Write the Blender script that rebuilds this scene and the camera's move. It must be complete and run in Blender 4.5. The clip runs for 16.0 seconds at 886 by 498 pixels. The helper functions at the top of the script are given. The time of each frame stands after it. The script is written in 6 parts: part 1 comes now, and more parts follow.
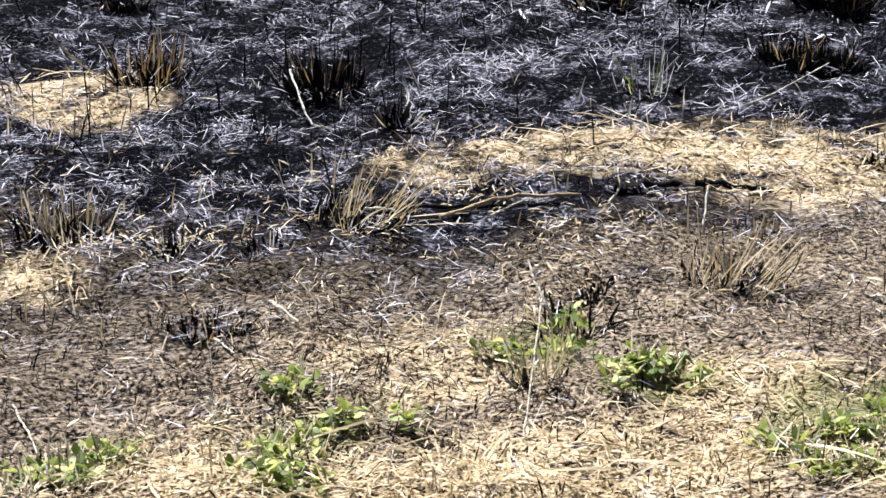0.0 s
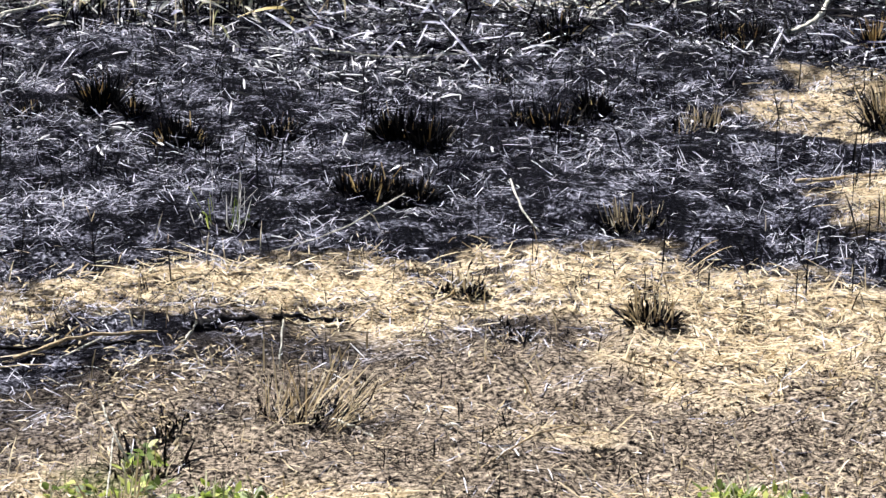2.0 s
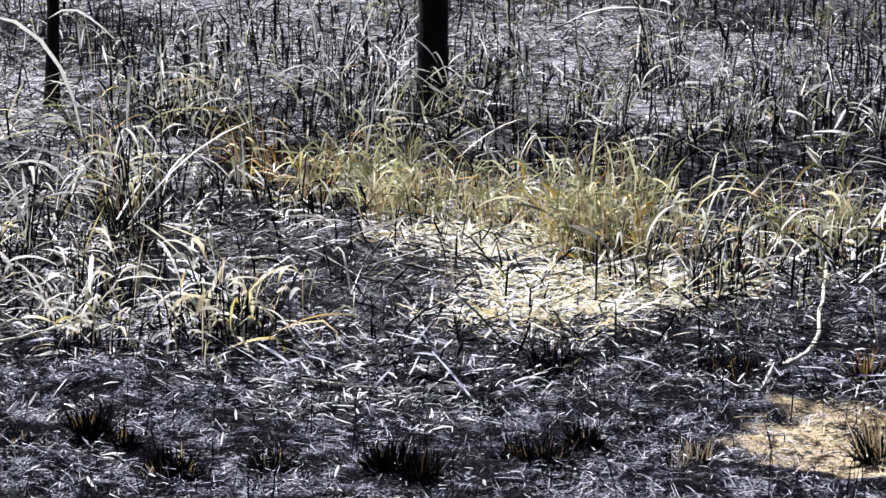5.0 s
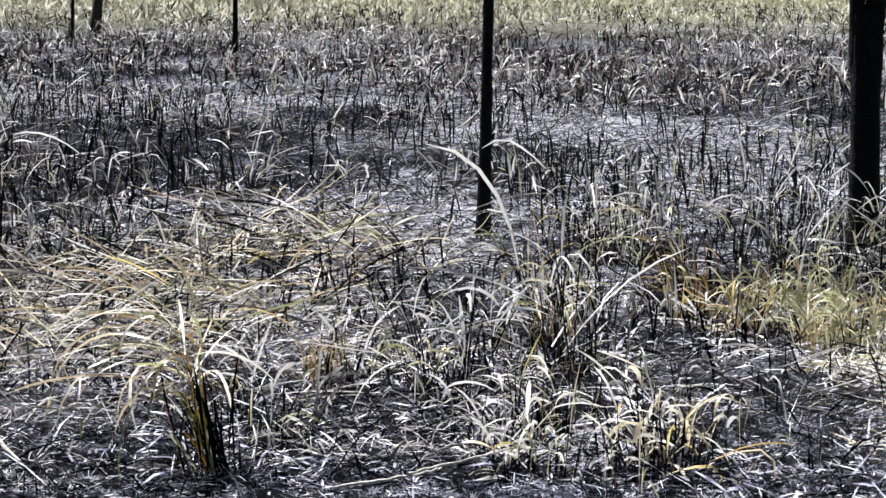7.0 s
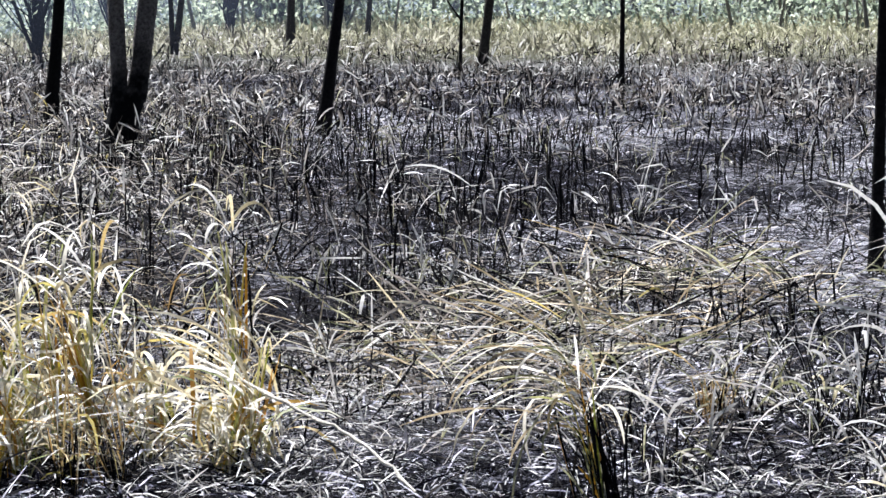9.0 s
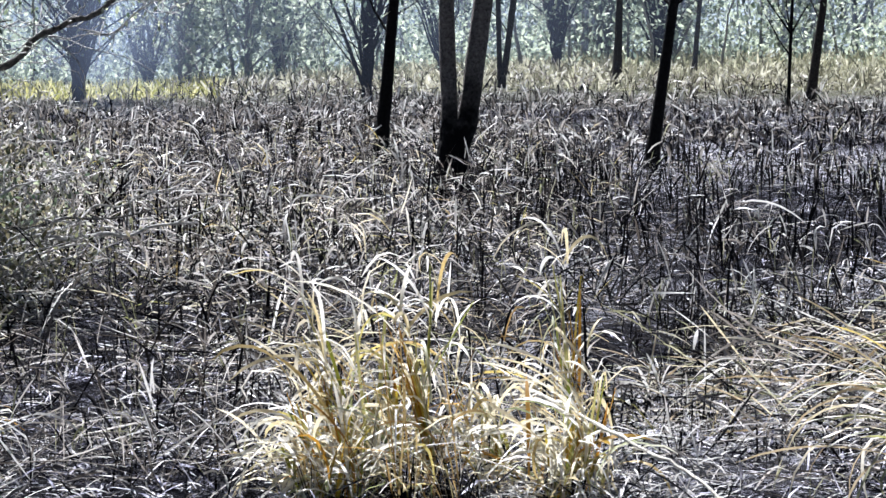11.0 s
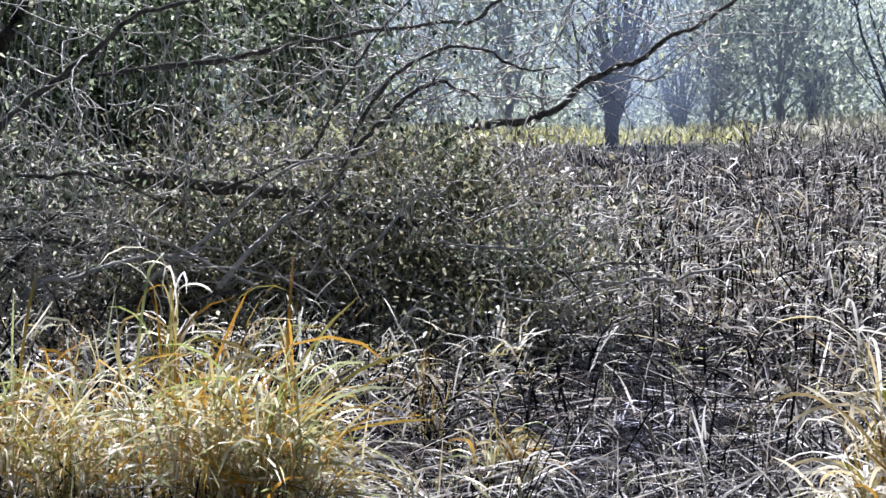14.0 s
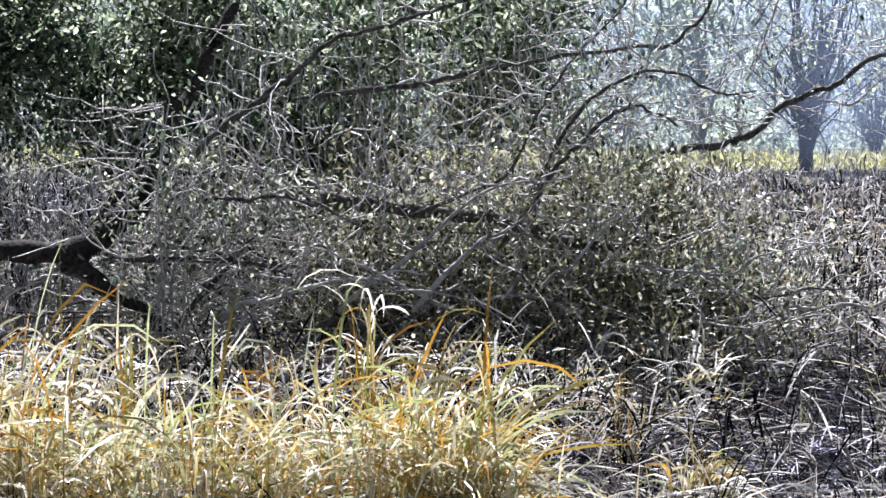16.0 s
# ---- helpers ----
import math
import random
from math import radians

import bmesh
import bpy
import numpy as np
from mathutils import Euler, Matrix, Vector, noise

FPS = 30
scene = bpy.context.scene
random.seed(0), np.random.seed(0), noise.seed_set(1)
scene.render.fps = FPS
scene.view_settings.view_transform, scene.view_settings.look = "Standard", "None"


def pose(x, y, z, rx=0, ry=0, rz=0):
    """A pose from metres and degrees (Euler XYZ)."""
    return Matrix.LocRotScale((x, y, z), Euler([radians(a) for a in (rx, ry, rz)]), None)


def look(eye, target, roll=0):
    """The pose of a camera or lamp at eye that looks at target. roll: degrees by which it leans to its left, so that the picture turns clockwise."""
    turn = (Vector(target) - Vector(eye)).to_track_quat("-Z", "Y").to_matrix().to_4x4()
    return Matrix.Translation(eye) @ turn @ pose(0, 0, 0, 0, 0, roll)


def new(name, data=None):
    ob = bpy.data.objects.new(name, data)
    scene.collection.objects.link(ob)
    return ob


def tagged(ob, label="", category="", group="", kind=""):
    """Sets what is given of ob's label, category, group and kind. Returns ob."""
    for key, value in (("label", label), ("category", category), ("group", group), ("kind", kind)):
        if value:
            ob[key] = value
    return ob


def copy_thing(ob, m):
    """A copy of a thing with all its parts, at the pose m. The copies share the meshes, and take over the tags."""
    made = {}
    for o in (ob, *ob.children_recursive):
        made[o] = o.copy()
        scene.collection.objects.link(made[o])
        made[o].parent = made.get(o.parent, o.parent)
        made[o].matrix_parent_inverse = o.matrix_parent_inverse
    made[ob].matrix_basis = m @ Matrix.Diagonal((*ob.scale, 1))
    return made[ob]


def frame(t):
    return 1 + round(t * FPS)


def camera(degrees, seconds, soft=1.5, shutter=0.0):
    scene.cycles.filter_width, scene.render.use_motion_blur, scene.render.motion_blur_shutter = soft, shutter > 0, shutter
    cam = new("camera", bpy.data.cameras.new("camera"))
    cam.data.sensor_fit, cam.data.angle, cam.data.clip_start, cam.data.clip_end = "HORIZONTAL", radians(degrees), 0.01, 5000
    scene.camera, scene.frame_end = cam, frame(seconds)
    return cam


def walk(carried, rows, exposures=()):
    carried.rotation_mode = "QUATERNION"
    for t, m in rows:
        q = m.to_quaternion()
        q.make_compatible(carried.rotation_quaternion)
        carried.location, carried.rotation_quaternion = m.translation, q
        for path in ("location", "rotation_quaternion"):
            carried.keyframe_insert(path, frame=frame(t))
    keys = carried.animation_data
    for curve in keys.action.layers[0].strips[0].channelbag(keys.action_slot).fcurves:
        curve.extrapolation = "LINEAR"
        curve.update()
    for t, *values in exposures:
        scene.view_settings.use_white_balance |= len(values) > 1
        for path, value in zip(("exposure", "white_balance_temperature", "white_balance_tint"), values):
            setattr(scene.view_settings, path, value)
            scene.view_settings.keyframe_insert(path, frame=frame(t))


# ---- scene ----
cam = camera(18.0, 16.0, soft=1.5)

# seconds, x, y, z, tilt, lean, turn
PATH = [
    (0.0, -0.010, 0.458, 1.581, -16.85, -0.22, 2.41),
    (0.5, 0.005, 0.456, 1.578, -16.22, 0.02, 0.40),
    (1.0, 0.017, 0.464, 1.582, -15.66, 0.32, -1.66),
    (1.5, 0.037, 0.468, 1.589, -15.01, 0.50, -3.78),
    (2.0, 0.052, 0.468, 1.591, -14.20, 0.41, -5.93),
    (2.5, 0.055, 0.466, 1.601, -13.37, 0.45, -7.13),
    (3.0, 0.057, 0.461, 1.616, -12.34, 0.29, -7.35),
    (3.2, 0.059, 0.459, 1.625, -12.02, 0.26, -7.38),
    (5.3, 0.030, 0.484, 1.604, -6.63, 1.10, -5.44),
    (5.5, 0.021, 0.476, 1.604, -6.08, 0.98, -4.47),
    (6.0, 0.010, 0.464, 1.601, -5.14, 0.67, -2.07),
    (6.5, -0.016, 0.455, 1.591, -4.87, 0.36, 0.40),
    (7.0, -0.021, 0.461, 1.596, -4.91, 0.18, 2.52),
    (7.5, -0.033, 0.464, 1.596, -4.82, -0.37, 4.46),
    (8.0, -0.043, 0.469, 1.599, -4.66, -0.25, 6.44),
    (8.5, -0.053, 0.477, 1.603, -4.49, -0.08, 8.45),
    (9.0, -0.068, 0.474, 1.603, -4.27, 0.09, 10.36),
    (9.2, -0.073, 0.464, 1.601, -4.20, 0.10, 11.15),
    (11.3, -0.135, 0.436, 1.606, -3.48, 0.26, 18.06),
    (11.5, -0.147, 0.439, 1.603, -3.41, 0.11, 18.86),
    (12.0, -0.163, 0.440, 1.604, -3.24, 0.27, 20.75),
    (12.5, -0.180, 0.436, 1.602, -3.17, 0.49, 22.67),
    (13.0, -0.194, 0.436, 1.603, -3.07, 0.48, 24.51),
    (13.5, -0.213, 0.425, 1.602, -2.93, 0.49, 26.18),
    (14.0, -0.228, 0.418, 1.608, -2.76, 0.36, 27.73),
    (14.5, -0.239, 0.410, 1.613, -2.55, 0.16, 29.04),
    (15.0, -0.244, 0.408, 1.611, -2.43, 0.08, 30.38),
    (15.5, -0.247, 0.399, 1.604, -2.34, 0.24, 31.47),
    (16.0, -0.244, 0.397, 1.606, -2.29, 0.45, 31.65),
]
walk(cam, [(t, pose(x, y, z, 90 + tilt, 0, turn) @ pose(0, 0, 0, 0, 0, lean)) for t, x, y, z, tilt, lean, turn in PATH],
     exposures=[(0.0, 1.42, 6330, 12), (1.0, 1.48, 6330, 12), (3.2, 1.48, 6300, 12), (5.3, 1.45, 6230, 13), (9.0, 1.45, 6020, 14), (11.5, 1.52, 5950, 14), (13.5, 1.40, 5950, 16), (14.5, 1.46, 5950, 17), (16.0, 1.70, 5950, 18)])

# ---- light ----
SUN_TURN, SUN_UP = 40.0, 57.0
world = bpy.data.worlds.new("world")
scene.world = world
world.use_nodes = True
sky = world.node_tree.nodes.new("ShaderNodeTexSky")
sky.sky_type = "NISHITA"
sky.sun_disc = False
sky.sun_elevation = radians(SUN_UP)
sky.sun_rotation = radians(-SUN_TURN)
world.node_tree.links.new(sky.outputs[0], world.node_tree.nodes["Background"].inputs[0])
world.node_tree.nodes["Background"].inputs[1].default_value = 0.015
sun_data = bpy.data.lights.new("sun", "SUN")
sun_data.energy, sun_data.angle, sun_data.color = 5.0, radians(0.5), (1.0, 0.98, 0.95)
sun = new("sun", sun_data)
sun.matrix_world = look((-math.sin(radians(SUN_TURN)) * math.cos(radians(SUN_UP)) * 50,
                         math.cos(radians(SUN_TURN)) * math.cos(radians(SUN_UP)) * 50,
                         math.sin(radians(SUN_UP)) * 50), (0, 0, 0))

# ---- small tools ----
rng = np.random.default_rng(7)


def vnoise(x, y, size, seed=0):
    """Smooth value noise, 0 to 1."""
    x, y = np.asarray(x, float) / size, np.asarray(y, float) / size
    xi, yi = np.floor(x).astype(np.int64), np.floor(y).astype(np.int64)
    fx, fy = x - xi, y - yi
    fx, fy = fx * fx * (3 - 2 * fx), fy * fy * (3 - 2 * fy)

    def h(a, b):
        n = (a * 374761393 + b * 668265263 + seed * 1442695041) & 0x7FFFFFFF
        n = ((n ^ (n >> 13)) * 1274126177) & 0x7FFFFFFF
        return ((n ^ (n >> 16)) & 0xFFFF) / 65535.0
    return (h(xi, yi) * (1 - fx) + h(xi + 1, yi) * fx) * (1 - fy) + (h(xi, yi + 1) * (1 - fx) + h(xi + 1, yi + 1) * fx) * fy


def ground_z(x, y):
    """Height of the ground: level near by, then rising gently."""
    x, y = np.asarray(x, float), np.asarray(y, float)
    s = np.minimum(-math.sin(radians(12)) * x + math.cos(radians(12)) * y, 60)
    rise = 0.06 * np.log1p(np.exp(np.clip((s - 12) / 3.0, -30, 40)))
    d = np.hypot(x, y)
    turn = np.degrees(np.arctan2(-x, y))
    rise = rise + 0.022 * np.clip(d - 48, 0, 48) * np.clip((24 - turn) / 9, 0, 1)
    near = np.clip(d / 3, 0, 1) * np.clip(90 / np.maximum(d, 1), 0, 1)
    return rise + near * ((vnoise(x, y, 0.9, 1) - 0.5) * 0.07 + (vnoise(x, y, 0.22, 2) - 0.5) * 0.045
                          + (vnoise(x, y, 0.07, 3) - 0.5) * 0.03)


PATCHES = []


def patch(kind, x, y, across, along):
    PATCHES.append((kind, x, y, across, along))


def cover(kind, x, y):
    """How far the kinds of ground cover reach at x, y: 0 to 1."""
    x, y = np.asarray(x, float), np.asarray(y, float)
    out = np.zeros(np.broadcast(x, y).shape)
    warp = (vnoise(x, y, 0.4, 11) - 0.5) * 1.1 + (vnoise(x, y, 0.13, 12) - 0.5) * 0.9 + (vnoise(x, y, 0.04, 13) - 0.5) * 0.5
    for k, px, py, a, b in PATCHES:
        if k == kind:
            d = math.hypot(px, py)
            ux, uy = px / d, py / d
            rad, lat = (x - px) * ux + (y - py) * uy, -(x - px) * uy + (y - py) * ux
            q = np.sqrt((lat / a) ** 2 + (rad / b) ** 2) + warp
            out = np.maximum(out, np.clip((1.3 - q) / 0.6, 0, 1))
    return out


def mesh_of(name, verts, faces, material, smooth=True):
    """A mesh from an array of vertices and an array of quads (or triangles)."""
    me = bpy.data.meshes.new(name)
    verts, faces = np.asarray(verts, np.float32), np.asarray(faces, np.int32)
    k = faces.shape[1]
    me.vertices.add(len(verts))
    me.vertices.foreach_set("co", verts.ravel())
    me.loops.add(faces.size)
    me.loops.foreach_set("vertex_index", faces.ravel())
    me.polygons.add(len(faces))
    me.polygons.foreach_set("loop_start", np.arange(0, faces.size, k, dtype=np.int32))
    me.polygons.foreach_set("loop_total", np.full(len(faces), k, np.int32))
    me.polygons.foreach_set("use_smooth", np.full(len(faces), smooth))
    me.materials.append(material)
    me.update(calc_edges=True)
    return me


def part(name, me, parent=None, label="", kind=""):
    ob = new(name, me)
    if parent:
        ob.parent = parent
    return tagged(ob, label, kind=kind)


def blades(root, az, length, width, lean, bend, segs=4, twist=0.0, tip=0.15, kink=None):
    """Grass blades as curved ribbons. lean and bend in radians from the vertical."""
    root = np.asarray(root, float)
    n = len(root)
    az, length, width, lean, bend = [np.broadcast_to(np.asarray(v, float), (n,)) for v in (az, length, width, lean, bend)]
    s = np.linspace(0, 1, segs + 1)
    ang = lean[:, None] + bend[:, None] * s[None, :] ** 1.3
    if kink is not None:
        at = rng.uniform(0.2, 0.9, n)
        ang = ang + np.asarray(kink)[:, None] * (s[None, :] > at[:, None])
    step = length[:, None] / segs
    mid = (ang[:, 1:] + ang[:, :-1]) / 2
    out = np.concatenate([np.zeros((n, 1)), np.cumsum(np.sin(mid) * step, 1)], 1)
    up = np.concatenate([np.zeros((n, 1)), np.cumsum(np.cos(mid) * step, 1)], 1)
    ca, sa = np.cos(az)[:, None], np.sin(az)[:, None]
    centre = np.stack([root[:, :1] + out * ca, root[:, 1:2] + out * sa, root[:, 2:] + up], 2)
    tw = np.broadcast_to(np.asarray(twist, float), (n,))[:, None] * (s[None, :] + 0.3)
    side = np.stack([-sa * np.cos(tw) + ca * np.cos(ang) * np.sin(tw), ca * np.cos(tw) + sa * np.cos(ang) * np.sin(tw), -np.sin(ang) * np.sin(tw)], 2)
    prof = np.clip((0.45 + 2.2 * s) * (1 - s) ** 0.55, tip, 1.0)
    half = side * (width[:, None] * prof[None, :] / 2)[..., None]
    v = np.stack([centre - half, centre + half], 2).reshape(-1, 3)
    base = (np.arange(n) * (segs + 1) * 2)[:, None] + np.arange(segs)[None, :] * 2
    f = np.stack([base, base + 1, base + 3, base + 2], 2).reshape(-1, 4)
    return v, f


def tube(points, radii, sides=6):
    """A closed tube along points."""
    p = np.asarray(points, float)
    r = np.broadcast_to(np.asarray(radii, float), (len(p),))
    t = np.gradient(p, axis=0)
    t /= np.linalg.norm(t, axis=1)[:, None] + 1e-9
    ref = np.where(np.abs(t[:, 2:3]) > 0.9, np.array([[1.0, 0, 0]]), np.array([[0, 0, 1.0]]))
    a = np.cross(t, ref)
    a /= np.linalg.norm(a, axis=1)[:, None] + 1e-9
    b = np.cross(t, a)
    w = np.linspace(0, 2 * math.pi, sides, endpoint=False)
    v = p[:, None] + r[:, None, None] * (np.cos(w)[None, :, None] * a[:, None] + np.sin(w)[None, :, None] * b[:, None])
    i, j = np.meshgrid(np.arange(len(p) - 1), np.arange(sides), indexing="ij")
    j2 = (j + 1) % sides
    f = np.stack([i * sides + j, i * sides + j2, (i + 1) * sides + j2, (i + 1) * sides + j], 2).reshape(-1, 4)
    return v.reshape(-1, 3), f


def join(pieces):
    vs, fs, k = [], [], 0
    for v, f in pieces:
        vs.append(v)
        fs.append(f + k)
        k += len(v)
    return np.concatenate(vs), np.concatenate(fs)


def smooth_line(points, n):
    """A rounded line through points, with n pieces to a span."""
    p = np.asarray(points, float)
    q = np.vstack([2 * p[0] - p[1], p, 2 * p[-1] - p[-2]])
    out = []
    for i in range(1, len(q) - 2):
        for s in np.linspace(0, 1, n, endpoint=False):
            a, b, c, d = q[i - 1], q[i], q[i + 1], q[i + 2]
            out.append(0.5 * (2 * b + (c - a) * s + (2 * a - 5 * b + 4 * c - d) * s * s + (3 * b - a - 3 * c + d) * s ** 3))
    return np.array(out + [p[-1]])


# ---- materials ----
def nodes_of(name):
    m = bpy.data.materials.new(name)
    m.use_nodes = True
    nt = m.node_tree
    return m, nt, nt.nodes["Principled BSDF"], nt.nodes["Material Output"]


def ramp(nt, fac, stops):
    r = nt.nodes.new("ShaderNodeValToRGB")
    r.color_ramp.elements.remove(r.color_ramp.elements[1])
    for i, (p, c) in enumerate(stops):
        e = r.color_ramp.elements[0] if i == 0 else r.color_ramp.elements.new(p)
        e.position, e.color = p, (*c, 1)
    nt.links.new(fac, r.inputs[0])
    return r.outputs[0]


def noise_of(nt, scale, detail=3.0, rough=0.55):
    n = nt.nodes.new("ShaderNodeTexNoise")
    co = nt.nodes.new("ShaderNodeNewGeometry")
    nt.links.new(co.outputs["Position"], n.inputs["Vector"])
    n.inputs["Scale"].default_value, n.inputs["Detail"].default_value, n.inputs["Roughness"].default_value = scale, detail, rough
    return n.outputs[0]


def mixed(nt, fac, a, b, blend="MIX"):
    m = nt.nodes.new("ShaderNodeMix")
    m.data_type, m.blend_type = "RGBA", blend
    for sock, v in ((m.inputs[0], fac), (m.inputs[6], a), (m.inputs[7], b)):
        if isinstance(v, (int, float)):
            sock.default_value = v
        elif isinstance(v, tuple):
            sock.default_value = (*v, 1)
        else:
            nt.links.new(v, sock)
    return m.outputs[2]


def blade_material(name, stops, rough=0.5, thin=0.35, grain=60.0, shine=0.3, drift=0.0, reach=14.0):
    """Leaves and straw: each blade has its own tone, that drifts from place to place; light shines through."""
    m, nt, b, out = nodes_of(name)
    geo = nt.nodes.new("ShaderNodeNewGeometry")
    tone = geo.outputs["Random Per Island"]
    if drift:
        shift = nt.nodes.new("ShaderNodeMath")
        shift.operation = "MULTIPLY_ADD"
        nt.links.new(noise_of(nt, reach, 2, 0.5), shift.inputs[0])
        shift.inputs[1].default_value, shift.inputs[2].default_value = drift, -0.5 * drift
        total = nt.nodes.new("ShaderNodeMath")
        total.operation, total.use_clamp = "ADD", True
        nt.links.new(tone, total.inputs[0])
        nt.links.new(shift.outputs[0], total.inputs[1])
        tone = total.outputs[0]
    col = ramp(nt, tone, stops)
    col = mixed(nt, ramp(nt, noise_of(nt, grain), [(0.3, (0.0, 0.0, 0.0)), (0.75, (0.55, 0.55, 0.55))]), col, mixed(nt, 1.0, col, (0.5, 0.46, 0.42), "MULTIPLY"))
    nt.links.new(col, b.inputs["Base Color"])
    b.inputs["Roughness"].default_value = rough
    b.inputs["Specular IOR Level"].default_value = shine
    if thin:
        tr = nt.nodes.new("ShaderNodeBsdfTranslucent")
        nt.links.new(col, tr.inputs[0])
        mix = nt.nodes.new("ShaderNodeMixShader")
        mix.inputs[0].default_value = thin
        nt.links.new(b.outputs[0], mix.inputs[1])
        nt.links.new(tr.outputs[0], mix.inputs[2])
        nt.links.new(mix.outputs[0], out.inputs[0])
    return m


STRAW = blade_material("straw", [(0.0, (0.24, 0.175, 0.095)), (0.25, (0.48, 0.375, 0.215)), (0.65, (0.65, 0.54, 0.35)), (1.0, (0.76, 0.68, 0.49))], 0.45, 0.25, 60, 0.2, 1.0, 9.0)
PALE = blade_material("pale_straw", [(0.0, (0.10, 0.095, 0.085)), (0.22, (0.36, 0.35, 0.32)), (0.5, (0.70, 0.69, 0.65)), (1.0, (0.86, 0.86, 0.83))], 0.45, 0.3)
GREY = blade_material("grey_straw", [(0.0, (0.003, 0.003, 0.004)), (0.46, (0.008, 0.008, 0.011)), (0.6, (0.10, 0.10, 0.115)), (0.74, (0.50, 0.50, 0.54)), (1.0, (0.84, 0.84, 0.86))], 0.6, 0.1, 60, 0.05, 1.5, 5.0)
GOLD = blade_material("golden_grass", [(0.0, (0.34, 0.17, 0.025)), (0.17, (0.56, 0.33, 0.055)), (0.34, (0.22, 0.21, 0.05)), (0.5, (0.60, 0.50, 0.18)), (0.68, (0.74, 0.71, 0.54)), (0.8, (0.32, 0.40, 0.10)), (1.0, (0.84, 0.82, 0.72))], 0.42, 0.35)
OLIVE = blade_material("olive_grass", [(0.0, (0.12, 0.13, 0.06)), (0.4, (0.26, 0.27, 0.14)), (0.7, (0.42, 0.41, 0.25)), (1.0, (0.62, 0.60, 0.46))], 0.45, 0.4)
SHEATH = blade_material("bright_sheaths", [(0.0, (0.20, 0.09, 0.012)), (0.3, (0.50, 0.25, 0.02)), (0.55, (0.56, 0.42, 0.05)), (0.8, (0.24, 0.30, 0.04)), (1.0, (0.60, 0.54, 0.24))], 0.4, 0.3, 30)
BLEACHED = blade_material("bleached_leaves", [(0.0, (0.52, 0.38, 0.13)), (0.1, (0.72, 0.63, 0.40)), (0.3, (0.82, 0.78, 0.64)), (0.6, (0.88, 0.87, 0.81)), (0.88, (0.88, 0.87, 0.83)), (0.95, (0.66, 0.52, 0.16)), (1.0, (0.42, 0.46, 0.16))], 0.4, 0.4)
AMBER = blade_material("amber_stems", [(0.0, (0.10, 0.06, 0.025)), (0.5, (0.32, 0.20, 0.07)), (1.0, (0.55, 0.42, 0.19))], 0.5, 0.35)
BROWN = blade_material("brown_reed", [(0.0, (0.025, 0.022, 0.020)), (0.4, (0.11, 0.095, 0.08)), (0.75, (0.36, 0.325, 0.285)), (1.0, (0.68, 0.65, 0.60))], 0.5, 0.3, 60, 0.15)
CHAR = blade_material("charred_stems", [(0.0, (0.004, 0.004, 0.005)), (0.6, (0.009, 0.009, 0.011)), (0.9, (0.022, 0.021, 0.022)), (1.0, (0.07, 0.06, 0.05))], 0.8, 0.0, 60, 0.02)
CHAR_BITS = blade_material("charred_litter", [(0.0, (0.0015, 0.0015, 0.0025)), (0.50, (0.003, 0.003, 0.006)), (0.62, (0.065, 0.065, 0.092)), (0.78, (0.28, 0.28, 0.36)), (1.0, (0.68, 0.68, 0.77))], 0.7, 0.0, 60, 0.0, 2.6, 9.0)
SOIL_BITS = blade_material("scorched_litter", [(0.0, (0.006, 0.005, 0.005)), (0.40, (0.016, 0.013, 0.012)), (0.6, (0.11, 0.088, 0.068)), (0.8, (0.27, 0.22, 0.165)), (1.0, (0.48, 0.40, 0.30))], 0.7, 0.0, 60, 0.0, 2.2, 9.0)
WEED = blade_material("weed_leaves", [(0.0, (0.04, 0.07, 0.012)), (0.45, (0.16, 0.23, 0.035)), (0.8, (0.42, 0.49, 0.09)), (1.0, (0.66, 0.66, 0.26))], 0.5, 0.4)
LEAF = blade_material("tree_leaves", [(0.0, (0.022, 0.038, 0.024)), (0.3, (0.075, 0.108, 0.066)), (0.65, (0.25, 0.305, 0.19)), (1.0, (0.60, 0.64, 0.46))], 0.42, 0.58, 20, 0.22, 1.2, 1.6)
FAR_LEAF = blade_material("woodland_leaves", [(0.0, (0.08, 0.11, 0.09)), (0.35, (0.24, 0.30, 0.24)), (0.7, (0.44, 0.51, 0.38)), (1.0, (0.66, 0.72, 0.56))], 0.5, 0.5, 3, 0.2, 1.2, 0.35)
DRY_LEAF = blade_material("dry_leaves", [(0.0, (0.06, 0.055, 0.035)), (0.5, (0.24, 0.215, 0.13)), (0.85, (0.42, 0.39, 0.26)), (1.0, (0.60, 0.57, 0.43))], 0.6, 0.45, 20, 0.1, 1.2, 2.0)
YELLOW = blade_material("yellow_meadow", [(0.0, (0.26, 0.28, 0.06)), (0.5, (0.50, 0.48, 0.19)), (1.0, (0.70, 0.67, 0.36))], 0.5, 0.45, 8)
VINE_DRY = blade_material("dry_vine_leaves", [(0.0, (0.10, 0.095, 0.08)), (0.4, (0.44, 0.425, 0.375)), (1.0, (0.82, 0.80, 0.74))], 0.6, 0.5, 20, 0.1, 1.2, 1.8)
MEADOW = blade_material("meadow_grass", [(0.0, (0.16, 0.16, 0.10)), (0.5, (0.38, 0.38, 0.25)), (1.0, (0.66, 0.65, 0.50))], 0.5, 0.4, 8, 0.3, 1.4, 0.5)


